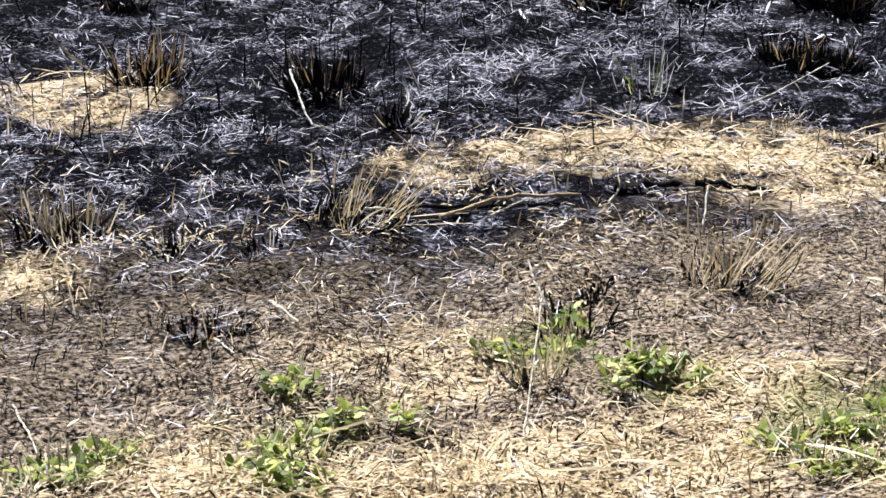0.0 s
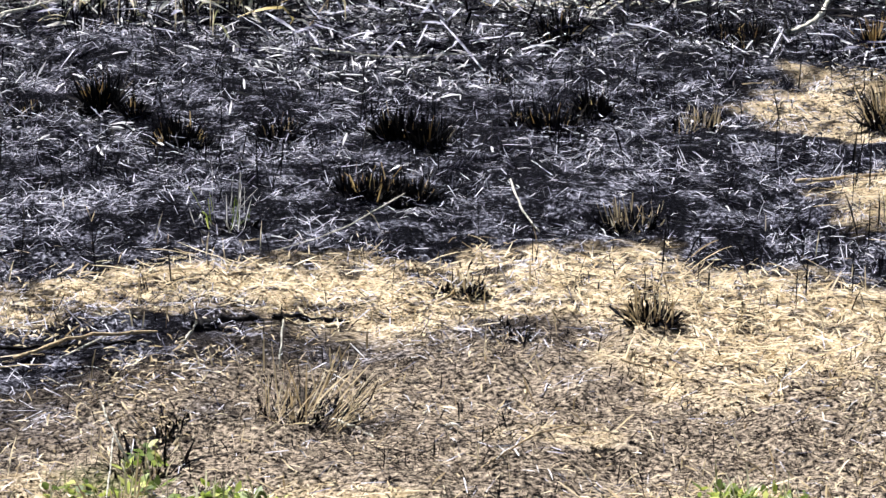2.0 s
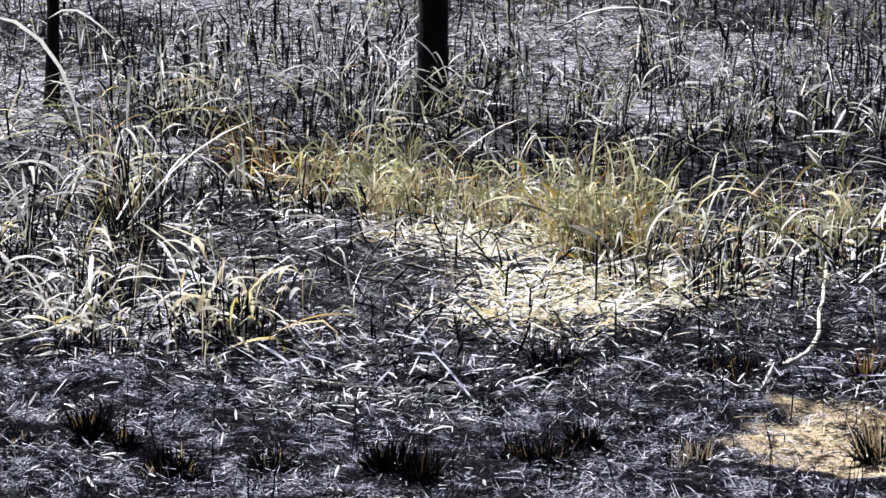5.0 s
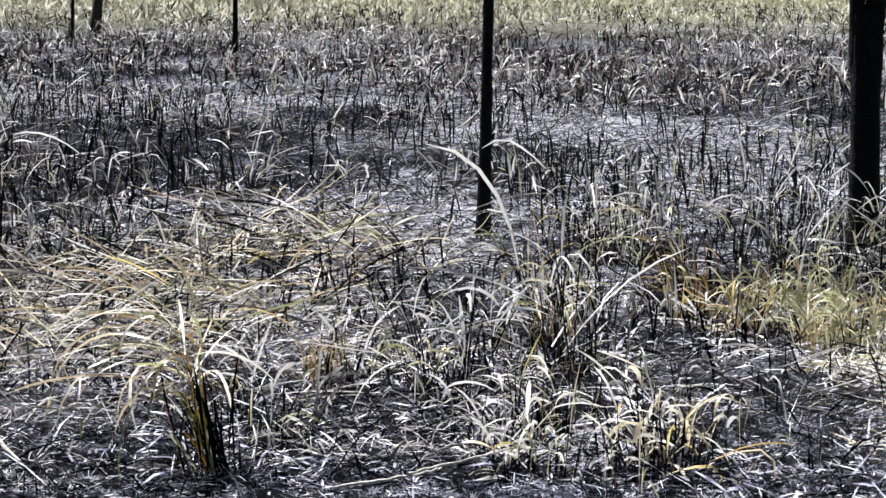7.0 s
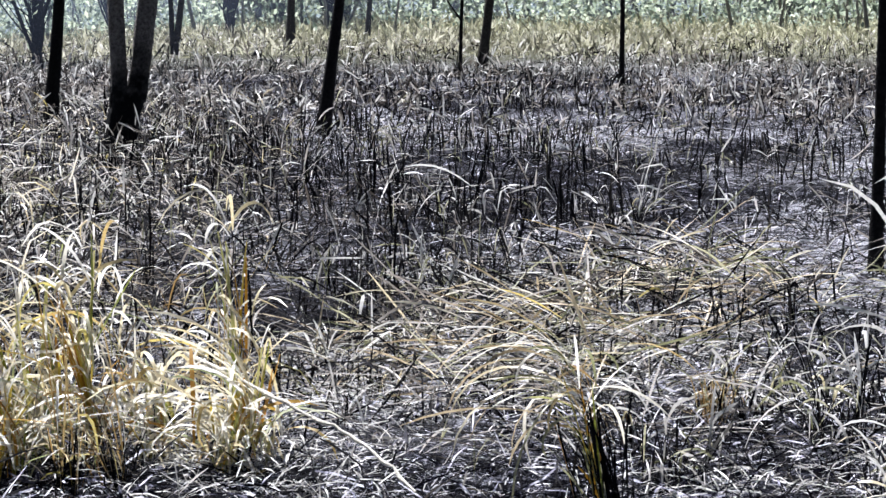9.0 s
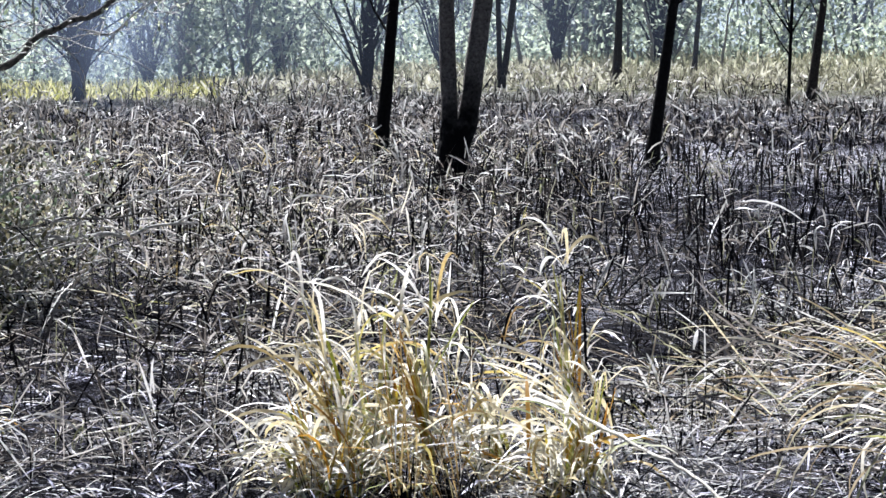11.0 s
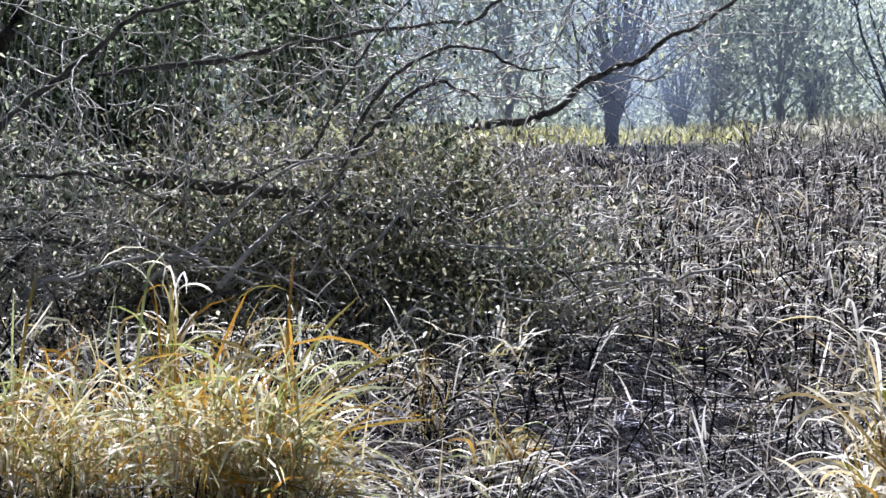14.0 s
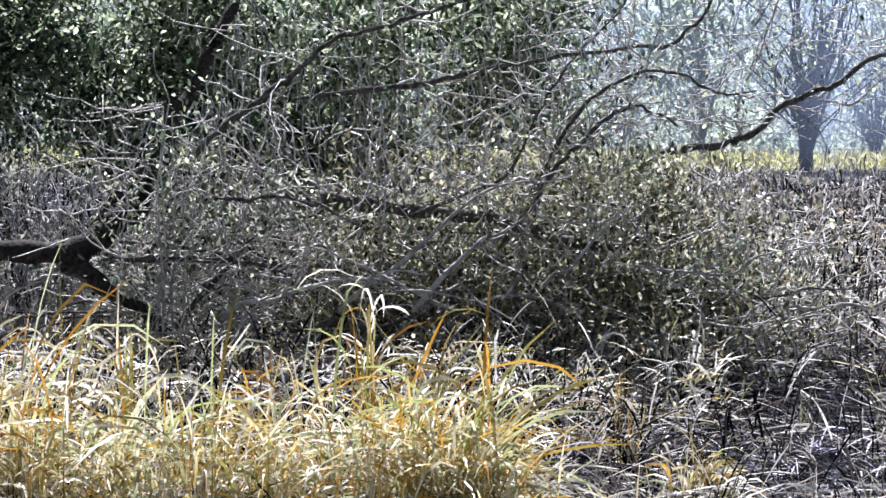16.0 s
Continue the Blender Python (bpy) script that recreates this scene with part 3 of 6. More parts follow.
def woodland():
    bushy_tree("many-stemmed dark tree at the field's far edge", -24.9, 55.1, 0.32, 6.5, 41, 20, 0.1, 7, BARK_DARK, 0.14, (2, 24))
    for d, turn, wide, tall, sd in ((58, 18.5, 0.24, 6.5, 42), (74, 22.9, 0.2, 5.0, 43), (78, 14.7, 0.3, 6.0, 44), (80, 17.0, 0.22, 6.5, 45), (84, 20.3, 0.2, 6.0, 46), (82, 12.6, 0.26, 6.5, 47)):
        bushy_tree("dark many-stemmed tree in blue haze", *polar(d, turn), wide, tall, sd, 16, 0.12, 7, BARK_DARK, 0.12, (2, 22))
    kinds = [bushy_tree("leafy woodland tree in haze behind the field", *polar(92, 22 + k * 3), 0.14 + 0.03 * k, 7.0 + k, 50 + k, 9, 0.24, 22) for k in range(5)]
    shrubs = [bushy_tree("low green shrub at the woodland edge", *polar(86, 20 + k * 4), 0.08, 3.4 + 0.5 * k, 70 + k, 10, 0.14, 22) for k in range(3)]
    g = np.random.default_rng(12)
    for k in range(85):
        d = g.uniform(90, 160) if k % 3 else g.uniform(76, 95)
        t = g.uniform(-14, 44)
        x, y = polar(max(d, 94) if t < 14 else d, t)
        x, y = float(x), float(y)
        src = (kinds + shrubs)[int(g.integers(0, 8))]
        s = g.uniform(0.75, 1.25)
        ob = copy_thing(src, pose(x, y, float(ground_z(x, y)) - 0.1, 0, 0, g.uniform(0, 360)))
        ob.scale = (s, s, s)


def undergrowth():
    g = np.random.default_rng(31)
    n = 1500
    x, y = polar(g.uniform(78, 120, n), g.uniform(-16, 46, n))
    z = ground_z(x, y) + g.uniform(0.1, 4.2, n) * vnoise(x, y, 6, 81)
    v, f = leaf_cloud(g, np.stack([x, y, z], 1), 60, (0.8, 0.8, 0.5), 0.19)
    tagged(new("undergrowth", mesh_of("undergrowth", v, f, FAR_LEAF)), "hazy green undergrowth along the edge of the wood", "undergrowth", kind="stuff")
    n = 2600
    x, y = polar(g.uniform(100, 165, n), g.uniform(-18, 48, n))
    z = ground_z(x, y) + 0.5 + g.uniform(0, 13, n)
    v, f = leaf_cloud(g, np.stack([x, y, z], 1), 34, (1.3, 1.3, 0.9), 0.34)
    tagged(new("distant_wood", mesh_of("distant_wood", v, f, FAR_LEAF)), "leafy grey-green wood in haze behind the field", "woodland", kind="stuff")
    pieces = []
    for k in range(700):
        px, py = polar(g.uniform(78, 130), g.uniform(-16, 46))
        q = bend_up((float(px), float(py), float(ground_z(px, py))), g.uniform(0, 360), g.uniform(0, 24), g.uniform(2.5, 6), 0.12, int(g.integers(1e6)), 7)
        pieces.append(tube(q, np.linspace(g.uniform(0.02, 0.07), 0.012, 7), 5))
    v, f = join(pieces)
    tagged(new("saplings", mesh_of("saplings", v, f, BARK_GREY)), "thin grey saplings crowded at the edge of the wood", "sapling", kind="stuff")


# ---- the low spreading tree and the brush under it ----
TREE_TURN = 31.6


def beside(u, d, z):
    """A place u metres across and d metres out on the line of the spreading tree."""
    a = radians(TREE_TURN)
    return np.array([-math.sin(a) * d + math.cos(a) * u, math.cos(a) * d + math.sin(a) * u, z])


def spreading_tree():
    root = tagged(new("tree"), "low spreading tree with leaning limbs and dark leaves", "tree")
    base = beside(-4.6, 17.2, 0.0)
    base[2] = float(ground_z(base[0], base[1]))
    root.location = base
    o = np.array(base)
    g = np.random.default_rng(5)
    lines = []

    def limb(name, radius, *points):
        fine = smooth_line(np.array(points), 6)
        fine = fine + np.cumsum(g.normal(0, 0.011, fine.shape), 0) * np.sin(np.linspace(0, 3.14, len(fine)))[:, None]
        r = radius * np.linspace(1.1, 0.75, len(fine)) * (1 + 0.14 * np.sin(np.arange(len(fine)) * 1.9)) if radius > 0.039 else radius * np.linspace(0.9, 0.3, len(fine)) * (1 + 0.14 * np.sin(np.arange(len(fine)) * 1.9)) * np.clip(np.arange(len(fine)) / 4 + 0.35, 0, 1)
        v, f = tube(fine - o, r, 8 if radius > 0.03 else 6)
        part(name, mesh_of(name, v, f, BARK if radius > 0.045 else BARK_MID if radius > 0.015 else TWIG), root)
        lines.append((fine, radius))

    limb("trunk", .085, (-12.09, 12.66, 0.51), (-11.85, 12.89, 0.75), (-11.60, 13.11, 0.87), (-11.35, 13.33, 0.94), (-11.01, 13.61, 0.88))
    limb("limb", .075, (-10.89, 13.46, 0.89), (-10.71, 13.61, 1.08), (-10.56, 13.72, 1.30), (-10.47, 13.79, 1.60), (-10.43, 13.82, 1.81))
    limb("limb", .05, (-10.83, 13.38, 0.86), (-10.64, 13.53, 0.68), (-10.48, 13.65, 0.53), (-10.30, 13.80, 0.31))
    limb("limb", .014, (-10.24, 13.40, 0.28), (-10.23, 13.41, 0.91), (-10.25, 13.39, 1.24), (-10.20, 13.43, 1.77))
    limb("limb", .013, (-10.13, 13.36, 0.29), (-10.14, 13.35, 0.92), (-10.13, 13.35, 1.24), (-10.11, 13.37, 1.80))
    limb("limb", .012, (-10.14, 13.48, 0.25), (-10.17, 13.45, 0.85), (-10.14, 13.48, 1.24), (-10.16, 13.46, 1.74))
    limb("limb", .009, (-10.03, 13.44, 0.23), (-10.05, 13.41, 0.85), (-10.05, 13.42, 1.15), (-10.11, 13.37, 1.57))
    limb("limb", .03, (-10.29, 13.55, 1.30), (-10.05, 13.73, 1.61), (-9.81, 13.91, 1.79), (-9.56, 14.08, 2.01), (-9.31, 14.24, 2.18), (-9.00, 14.44, 2.32), (-8.61, 14.68, 2.49))
    limb("limb", .026, (-9.90, 14.33, 1.83), (-9.39, 14.67, 1.90), (-9.10, 14.85, 1.93), (-8.80, 15.03, 2.03), (-8.51, 15.20, 2.12), (-8.06, 15.44, 2.13), (-7.86, 15.54, 2.24), (-7.73, 15.60, 2.45), (-7.64, 15.65, 2.65))
    limb("limb", .024, (-8.60, 14.57, 0.95), (-8.46, 14.65, 1.19), (-8.32, 14.73, 1.46), (-8.15, 14.83, 1.69), (-7.97, 14.92, 1.81), (-7.80, 15.01, 1.76), (-7.68, 15.07, 1.68))
    limb("limb", .018, (-8.40, 14.68, 1.32), (-8.26, 14.76, 1.66), (-8.03, 14.89, 1.89), (-7.68, 15.07, 1.97), (-7.44, 15.19, 1.88), (-7.27, 15.27, 1.89))
    limb("limb", .036, (-9.75, 16.85, 1.22), (-9.10, 17.21, 1.40), (-8.93, 17.30, 1.52), (-8.62, 17.45, 1.54), (-8.45, 17.53, 1.58), (-8.25, 17.63, 1.77), (-7.98, 17.75, 1.89), (-7.77, 17.84, 2.04), (-7.57, 17.93, 2.13), (-7.33, 18.03, 2.32), (-7.12, 18.11, 2.55))
    limb("limb", .014, (-8.45, 17.53, 1.60), (-8.49, 17.51, 1.82), (-8.43, 17.55, 2.09), (-8.29, 17.61, 2.55), (-8.23, 17.64, 2.78))
    limb("limb", .04, (-9.67, 14.24, 1.24), (-9.27, 14.50, 1.18), (-8.84, 14.77, 1.11), (-8.52, 14.96, 1.01), (-8.11, 15.19, 0.95))
    limb("limb", .014, (-7.85, 14.64, 0.89), (-7.30, 14.92, 0.82), (-7.13, 15.01, 0.93), (-6.87, 15.13, 0.99))
    limb("limb", .03, (-10.45, 13.17, 0.88), (-10.14, 13.41, 0.90), (-9.82, 13.65, 0.87), (-9.55, 13.84, 0.78))
    limb("limb", .022, (-9.93, 13.57, 1.24), (-9.69, 13.74, 1.23), (-9.44, 13.91, 1.18), (-9.22, 14.06, 1.08))
    limb("limb", .05, (-13.72, 14.90, 1.35), (-13.32, 15.26, 1.83), (-13.06, 15.49, 2.23), (-12.85, 15.67, 2.78), (-12.67, 15.82, 3.34))
    limb("limb", .04, (-13.44, 15.16, 0.76), (-13.38, 15.21, 1.36), (-13.20, 15.37, 2.07), (-13.09, 15.47, 2.78))
    limb("limb", .016, (-9.22, 14.42, 1.11), (-8.88, 14.63, 1.27), (-8.65, 14.77, 1.42), (-8.48, 14.87, 1.72), (-8.33, 14.95, 1.99), (-8.07, 15.09, 2.29), (-7.98, 15.14, 2.56))
    limb("limb", .012, (-8.22, 18.30, 1.89), (-8.04, 18.38, 1.84), (-7.83, 18.47, 1.99), (-7.62, 18.56, 2.11))
    limb("limb", .01, (-8.50, 18.17, 1.77), (-8.47, 18.19, 2.11), (-8.26, 18.28, 2.34), (-8.05, 18.38, 2.54))
    limb("limb", 0.032, (-9.95, 14.24, 1.20), (-9.75, 14.50, 1.17), (-9.38, 14.62, 1.13), (-9.09, 14.92, 1.10), (-8.74, 15.01, 1.06), (-8.55, 15.23, 0.98), (-8.14, 15.33, 0.91))
    limb("limb", 0.026, (-9.66, 14.55, 1.05), (-9.37, 14.86, 1.03), (-8.97, 14.99, 1.02), (-8.66, 15.28, 0.97))
    limb("limb", 0.024, (-10.37, 14.18, 1.23), (-10.06, 14.53, 1.22), (-9.66, 14.67, 1.19), (-9.37, 14.98, 1.20))
    limb("limb", 0.018, (-10.66, 13.57, 0.83), (-10.49, 13.83, 0.86), (-10.16, 13.95, 0.85), (-9.99, 14.19, 0.78), (-9.68, 14.27, 0.63))
    limb("limb", 0.016, (-10.32, 13.72, 1.08), (-10.21, 13.92, 0.97), (-9.96, 13.97, 0.94), (-9.77, 14.22, 0.77), (-9.54, 14.24, 0.57))
    limb("limb", 0.014, (-8.86, 14.81, 0.87), (-8.74, 15.01, 1.21), (-8.52, 15.03, 1.58), (-8.36, 15.23, 1.82), (-8.10, 15.25, 1.92))
    limb("limb", 0.012, (-8.34, 14.99, 0.81), (-8.09, 15.24, 0.84), (-7.68, 15.34, 0.78), (-7.49, 15.55, 0.82), (-7.26, 15.55, 0.93), (-7.09, 15.73, 0.96))
    limb("limb", 0.01, (-8.25, 15.04, 0.91), (-8.06, 15.26, 0.77), (-7.77, 15.29, 0.71), (-7.64, 15.47, 0.74))
    limb("limb", 0.05, (-11.15, 13.69, 0.79), (-11.06, 13.90, 0.99), (-10.86, 13.93, 1.16), (-10.82, 14.10, 1.37), (-10.66, 14.09, 1.58), (-10.60, 14.27, 1.85), (-10.45, 14.24, 2.13), (-10.39, 14.40, 2.41))
    limb("limb", 0.04, (-11.02, 13.53, 0.81), (-10.95, 13.71, 0.72), (-10.72, 13.75, 0.56), (-10.62, 13.95, 0.41))
    limb("trunk", 0.13, tuple(beside(-4.6, 17.2, 0.05)), tuple(beside(-4.4, 17.1, 0.3)), tuple(beside(-4.0, 17.05, 0.55)), tuple(beside(-3.5, 17.05, 0.72)))
    # side twigs off every limb
    twigs = []
    for fine, radius in lines:
        for k in range(int(len(fine) * (0.15 if radius > 0.039 else 0.7))):
            i = int(g.integers(2, len(fine)))
            q = twig(g, fine[i], g.uniform(0.25, 1.2), 0.15, 8, 0.35)
            twigs.append(tube(q - o, np.linspace(min(radius * 0.35, 0.006), 0.0025, 8), 4))
            if k % 2:
                w = twig(g, q[4], g.uniform(0.15, 0.5), 0.1, 5, 0.4)
                twigs.append(tube(w - o, np.linspace(0.005, 0.0025, 5), 4))
    v, f = join(twigs)
    part("twig_mass", mesh_of("twig_mass", v, f, TWIG), root, "", "stuff")
    centres = []
    while len(centres) < 640:
        u, z = g.uniform(-5.0, 1.3), g.uniform(0.7, 2.9)
        d = g.uniform(19.4, 22.0) if z > 1.25 else g.uniform(18.6, 19.4)
        keep = np.clip(1.0 - (u - (0.3 if z > 1.6 else -0.7)) / 1.6, 0.12 if z > 1.6 else 0.05, 1) * np.clip((z - 0.8 - max(0, u + 2) * 0.15) / 0.6, 0.04, 1)
        if u < -2.3 and z < 1.55:
            keep *= 0.25
        if vnoise(u + 20, z + d * 0.3, 0.45, 33) > 0.42 and g.random() < keep:
            centres.append(beside(u, d, z) - o)
    v, f = leaf_cloud(g, centres, 105, (0.14, 0.14, 0.10), 0.064)
    part("crown", mesh_of("crown", v, f, LEAF), root, "", "stuff")
    # scattered leaves on the bare right-hand limbs
    tips = [fine[int(g.integers(3, len(fine)))] - o for fine, radius in lines for k in range(10)]
    v, f = leaf_cloud(g, tips, 9, (0.14, 0.14, 0.12), 0.045)
    part("loose_leaf_mass", mesh_of("loose_leaf_mass", v, f, LEAF), root, "", "stuff")


def hanging_vines():
    g = np.random.default_rng(8)
    pieces = []
    for k in range(520):
        u, d = g.uniform(-4.8, 2.0), g.uniform(16.7, 18.2)
        d += 1.3 * (u < -2.0)
        top = g.uniform(0.7, 1.9) - max(0, u) * 0.2
        n = 8
        s = np.linspace(0, 1, n)
        drop = g.uniform(0.2, 0.8)
        p0 = beside(u, d, top)
        line = p0 + np.stack([np.cumsum(g.normal(0, 0.04, n)), np.cumsum(g.normal(0, 0.04, n)), -drop * s], 1)
        line[:, 2] = np.maximum(line[:, 2], ground_z(line[:, 0], line[:, 1]))
        pieces.append(tube(line, g.uniform(0.003, 0.006), 4))
    for k in range(85):
        u, d, drop, n = g.uniform(-1.6, 1.2), g.uniform(17.6, 19.4), g.uniform(0.4, 1.1), 9
        s = np.linspace(0, 1, n)
        line = beside(u, d, g.uniform(1.9, 2.9)) + np.stack([np.cumsum(g.normal(0, 0.025, n)), np.cumsum(g.normal(0, 0.025, n)), -drop * s], 1)
        pieces.append(tube(line, g.uniform(0.003, 0.006), 4))
    v, f = join(pieces)
    tagged(new("hanging_vines", mesh_of("hanging_vines", v, f, TWIG)), "dry pale vines hanging from the spreading tree", "vine", kind="stuff")


def brush():
    """Dead twigs and reeds under the tree."""
    g = np.random.default_rng(9)
    pieces = []
    for k in range(900):
        u, d = g.uniform(-5.2, 2.2), g.uniform(16.6, 18.0)
        d += 1.3 * (u < -2.0)
        x, y, z = beside(u, d, 0)
        z = float(ground_z(x, y)) + g.uniform(0, 0.9) * g.random()
        q = twig(g, (x, y, z), g.uniform(0.2, 0.9), 0.15, 7, 0.35)
        q[:, 2] = np.maximum(q[:, 2], ground_z(q[:, 0], q[:, 1]) + 0.01)
        pieces.append(tube(q, np.linspace(g.uniform(0.004, 0.011), 0.003, 7), 4))
    v, f = join(pieces)
    tagged(new("dead_brush", mesh_of("dead_brush", v, f, TWIG)), "tangle of dead grey twigs under the tree", "brush", kind="stuff")


def vine_leaves():
    """Dry and green leaves caught in the brush under the limbs."""
    g = np.random.default_rng(19)
    for name, label, mat, n in (("dry_vine_leaves", "dry pale vine leaves tangled in the brush", VINE_DRY, 140), ("brown_vine_leaves", "brown withered leaves tangled in the brush", DRY_LEAF, 120), ("green_vine_leaves", "small green vine leaves over the brush", LEAF, 120)):
        u = g.uniform(-4.8, 2.0, n)
        c = np.array([beside(a, g.uniform(16.9, 17.9) + 1.3 * (a < -2.0), g.uniform(0.05, 1.35)) for a in u])
        v, f = leaf_cloud(g, c, 40, (0.15, 0.15, 0.11), 0.036)
        tagged(new(name, mesh_of(name, v, f, mat)), label, "vine", kind="stuff")


def fallen_branch(u, d, z, length, radius, seed, heading):
    """A crooked dead branch lying in the brush, with side twigs."""
    g = np.random.default_rng(seed)
    p = beside(u, d, 0)
    p[2] = float(ground_z(p[0], p[1])) + z
    a = radians(TREE_TURN)
    s = np.linspace(0, 1, 9)
    across = length * s * math.cos(radians(heading))
    up = length * s * math.sin(radians(heading)) * (1 - 0.35 * s) + np.cumsum(g.normal(0, 0.03, 9))
    deep = np.cumsum(g.normal(0, 0.04, 9))
    line = np.stack([math.cos(a) * across - math.sin(a) * deep, math.sin(a) * across + math.cos(a) * deep, up], 1)
    root = tagged(new("dead_branch"), "crooked dead branch caught in the brush", "branch", "dead branches under the tree")
    root.location = p
    fine = smooth_line(line, 4)
    v, f = tube(fine, np.linspace(radius, radius * 0.35, len(fine)), 6)
    stem = part("stem", mesh_of("stem", v, f, BARK_MID if seed % 3 else TWIG), root)
    for k in range(5):
        q = twig(g, fine[int(g.integers(6, len(fine)))], g.uniform(0.2, 0.6), 0.3, 6, 0.35)
        v, f = tube(q, np.linspace(radius * 0.4, 0.003, 6), 4)
        part("side_twig", mesh_of("side_twig", v, f, TWIG), stem)


def dead_branches():
    g = np.random.default_rng(23)
    for k in range(34):
        u = g.uniform(-4.2, 2.0)
        way = g.uniform(-12, 55)
        if g.random() < 0.4:
            way = 180 - way
        fallen_branch(u, g.uniform(16.6, 17.8), g.uniform(0.08, 0.7), g.uniform(0.7, 2.0), g.uniform(0.009, 0.024), 300 + k, way)


def shrub(label, u, d, width, height, leaf_share, seed):
    g = np.random.default_rng(seed)
    root = tagged(new("shrub"), label, "shrub", "shrubs under the spreading tree")
    p = beside(u, d, 0)
    p[2] = float(ground_z(p[0], p[1]))
    root.location = p
    pieces, tips = [], []
    for k in range(60):
        a = g.uniform(0, 360)
        q = twig(g, (g.normal(0, width * 0.2), g.normal(0, width * 0.2), 0.02), height * g.uniform(0.6, 1.4), 1.4, 7, 0.3)
        q[:, 2] = np.abs(q[:, 2])
        pieces.append(tube(q, np.linspace(0.009, 0.003, 7), 4))
        tips += [q[-1], q[-2], q[-4]]
    v, f = join(pieces)
    part("stem_mass", mesh_of("stem_mass", v, f, TWIG), root, "", "stuff")
    v, f = leaf_cloud(g, tips, int(16 * leaf_share), (0.13, 0.13, 0.1), 0.04)
    part("leaf_mass", mesh_of("leaf_mass", v, f, DARK_LEAF), root, "", "stuff")
    v, f = leaf_cloud(g, tips, 14, (0.13, 0.13, 0.10), 0.05)
    part("dry_leaf_mass", mesh_of("dry_leaf_mass", v, f, DRY_LEAF), root, "", "stuff")


def vine_mound(label, u, d, wide, deep, height, seed):
    """A rounded mound of small leaves over tangled stems, thick at its skin, with darker-coloured leaves further in."""
    g = np.random.default_rng(seed)
    p = beside(u, d, 0)
    p[2] = float(ground_z(p[0], p[1]))
    root = tagged(new("vine_mound"), label, "shrub", "shrubs under the spreading tree")
    root.location = p
    a = radians(TREE_TURN)

    def dome(n, inner):
        w, q = g.uniform(0, 6.28, n), np.arccos(g.uniform(0.28, 1.0, n))
        r = g.uniform(inner, 1.0, n) * (0.8 + 0.35 * vnoise(w * 2 + 30, q * 3, 0.7, seed))
        across, out, up = wide * r * np.sin(q) * np.cos(w), deep * r * np.sin(q) * np.sin(w), height * r * np.cos(q)
        return np.stack([math.cos(a) * across - math.sin(a) * out, math.sin(a) * across + math.cos(a) * out, up], 1)
    pieces = []
    for foot in dome(90, 0.3):
        q = twig(g, foot, g.uniform(0.3, 0.9), 0.1, 7, 0.35)
        q[:, 2] = np.abs(q[:, 2])
        pieces.append(tube(q, np.linspace(0.007, 0.0025, 7), 4))
    v, f = join(pieces)
    part("stem_mass", mesh_of("stem_mass", v, f, TWIG), root, "", "stuff")
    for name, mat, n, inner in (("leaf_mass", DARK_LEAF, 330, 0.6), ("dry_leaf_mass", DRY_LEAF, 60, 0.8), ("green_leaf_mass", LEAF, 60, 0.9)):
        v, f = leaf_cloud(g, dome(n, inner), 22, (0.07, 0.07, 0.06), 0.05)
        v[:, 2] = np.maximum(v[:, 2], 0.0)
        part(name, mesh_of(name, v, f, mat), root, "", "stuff")


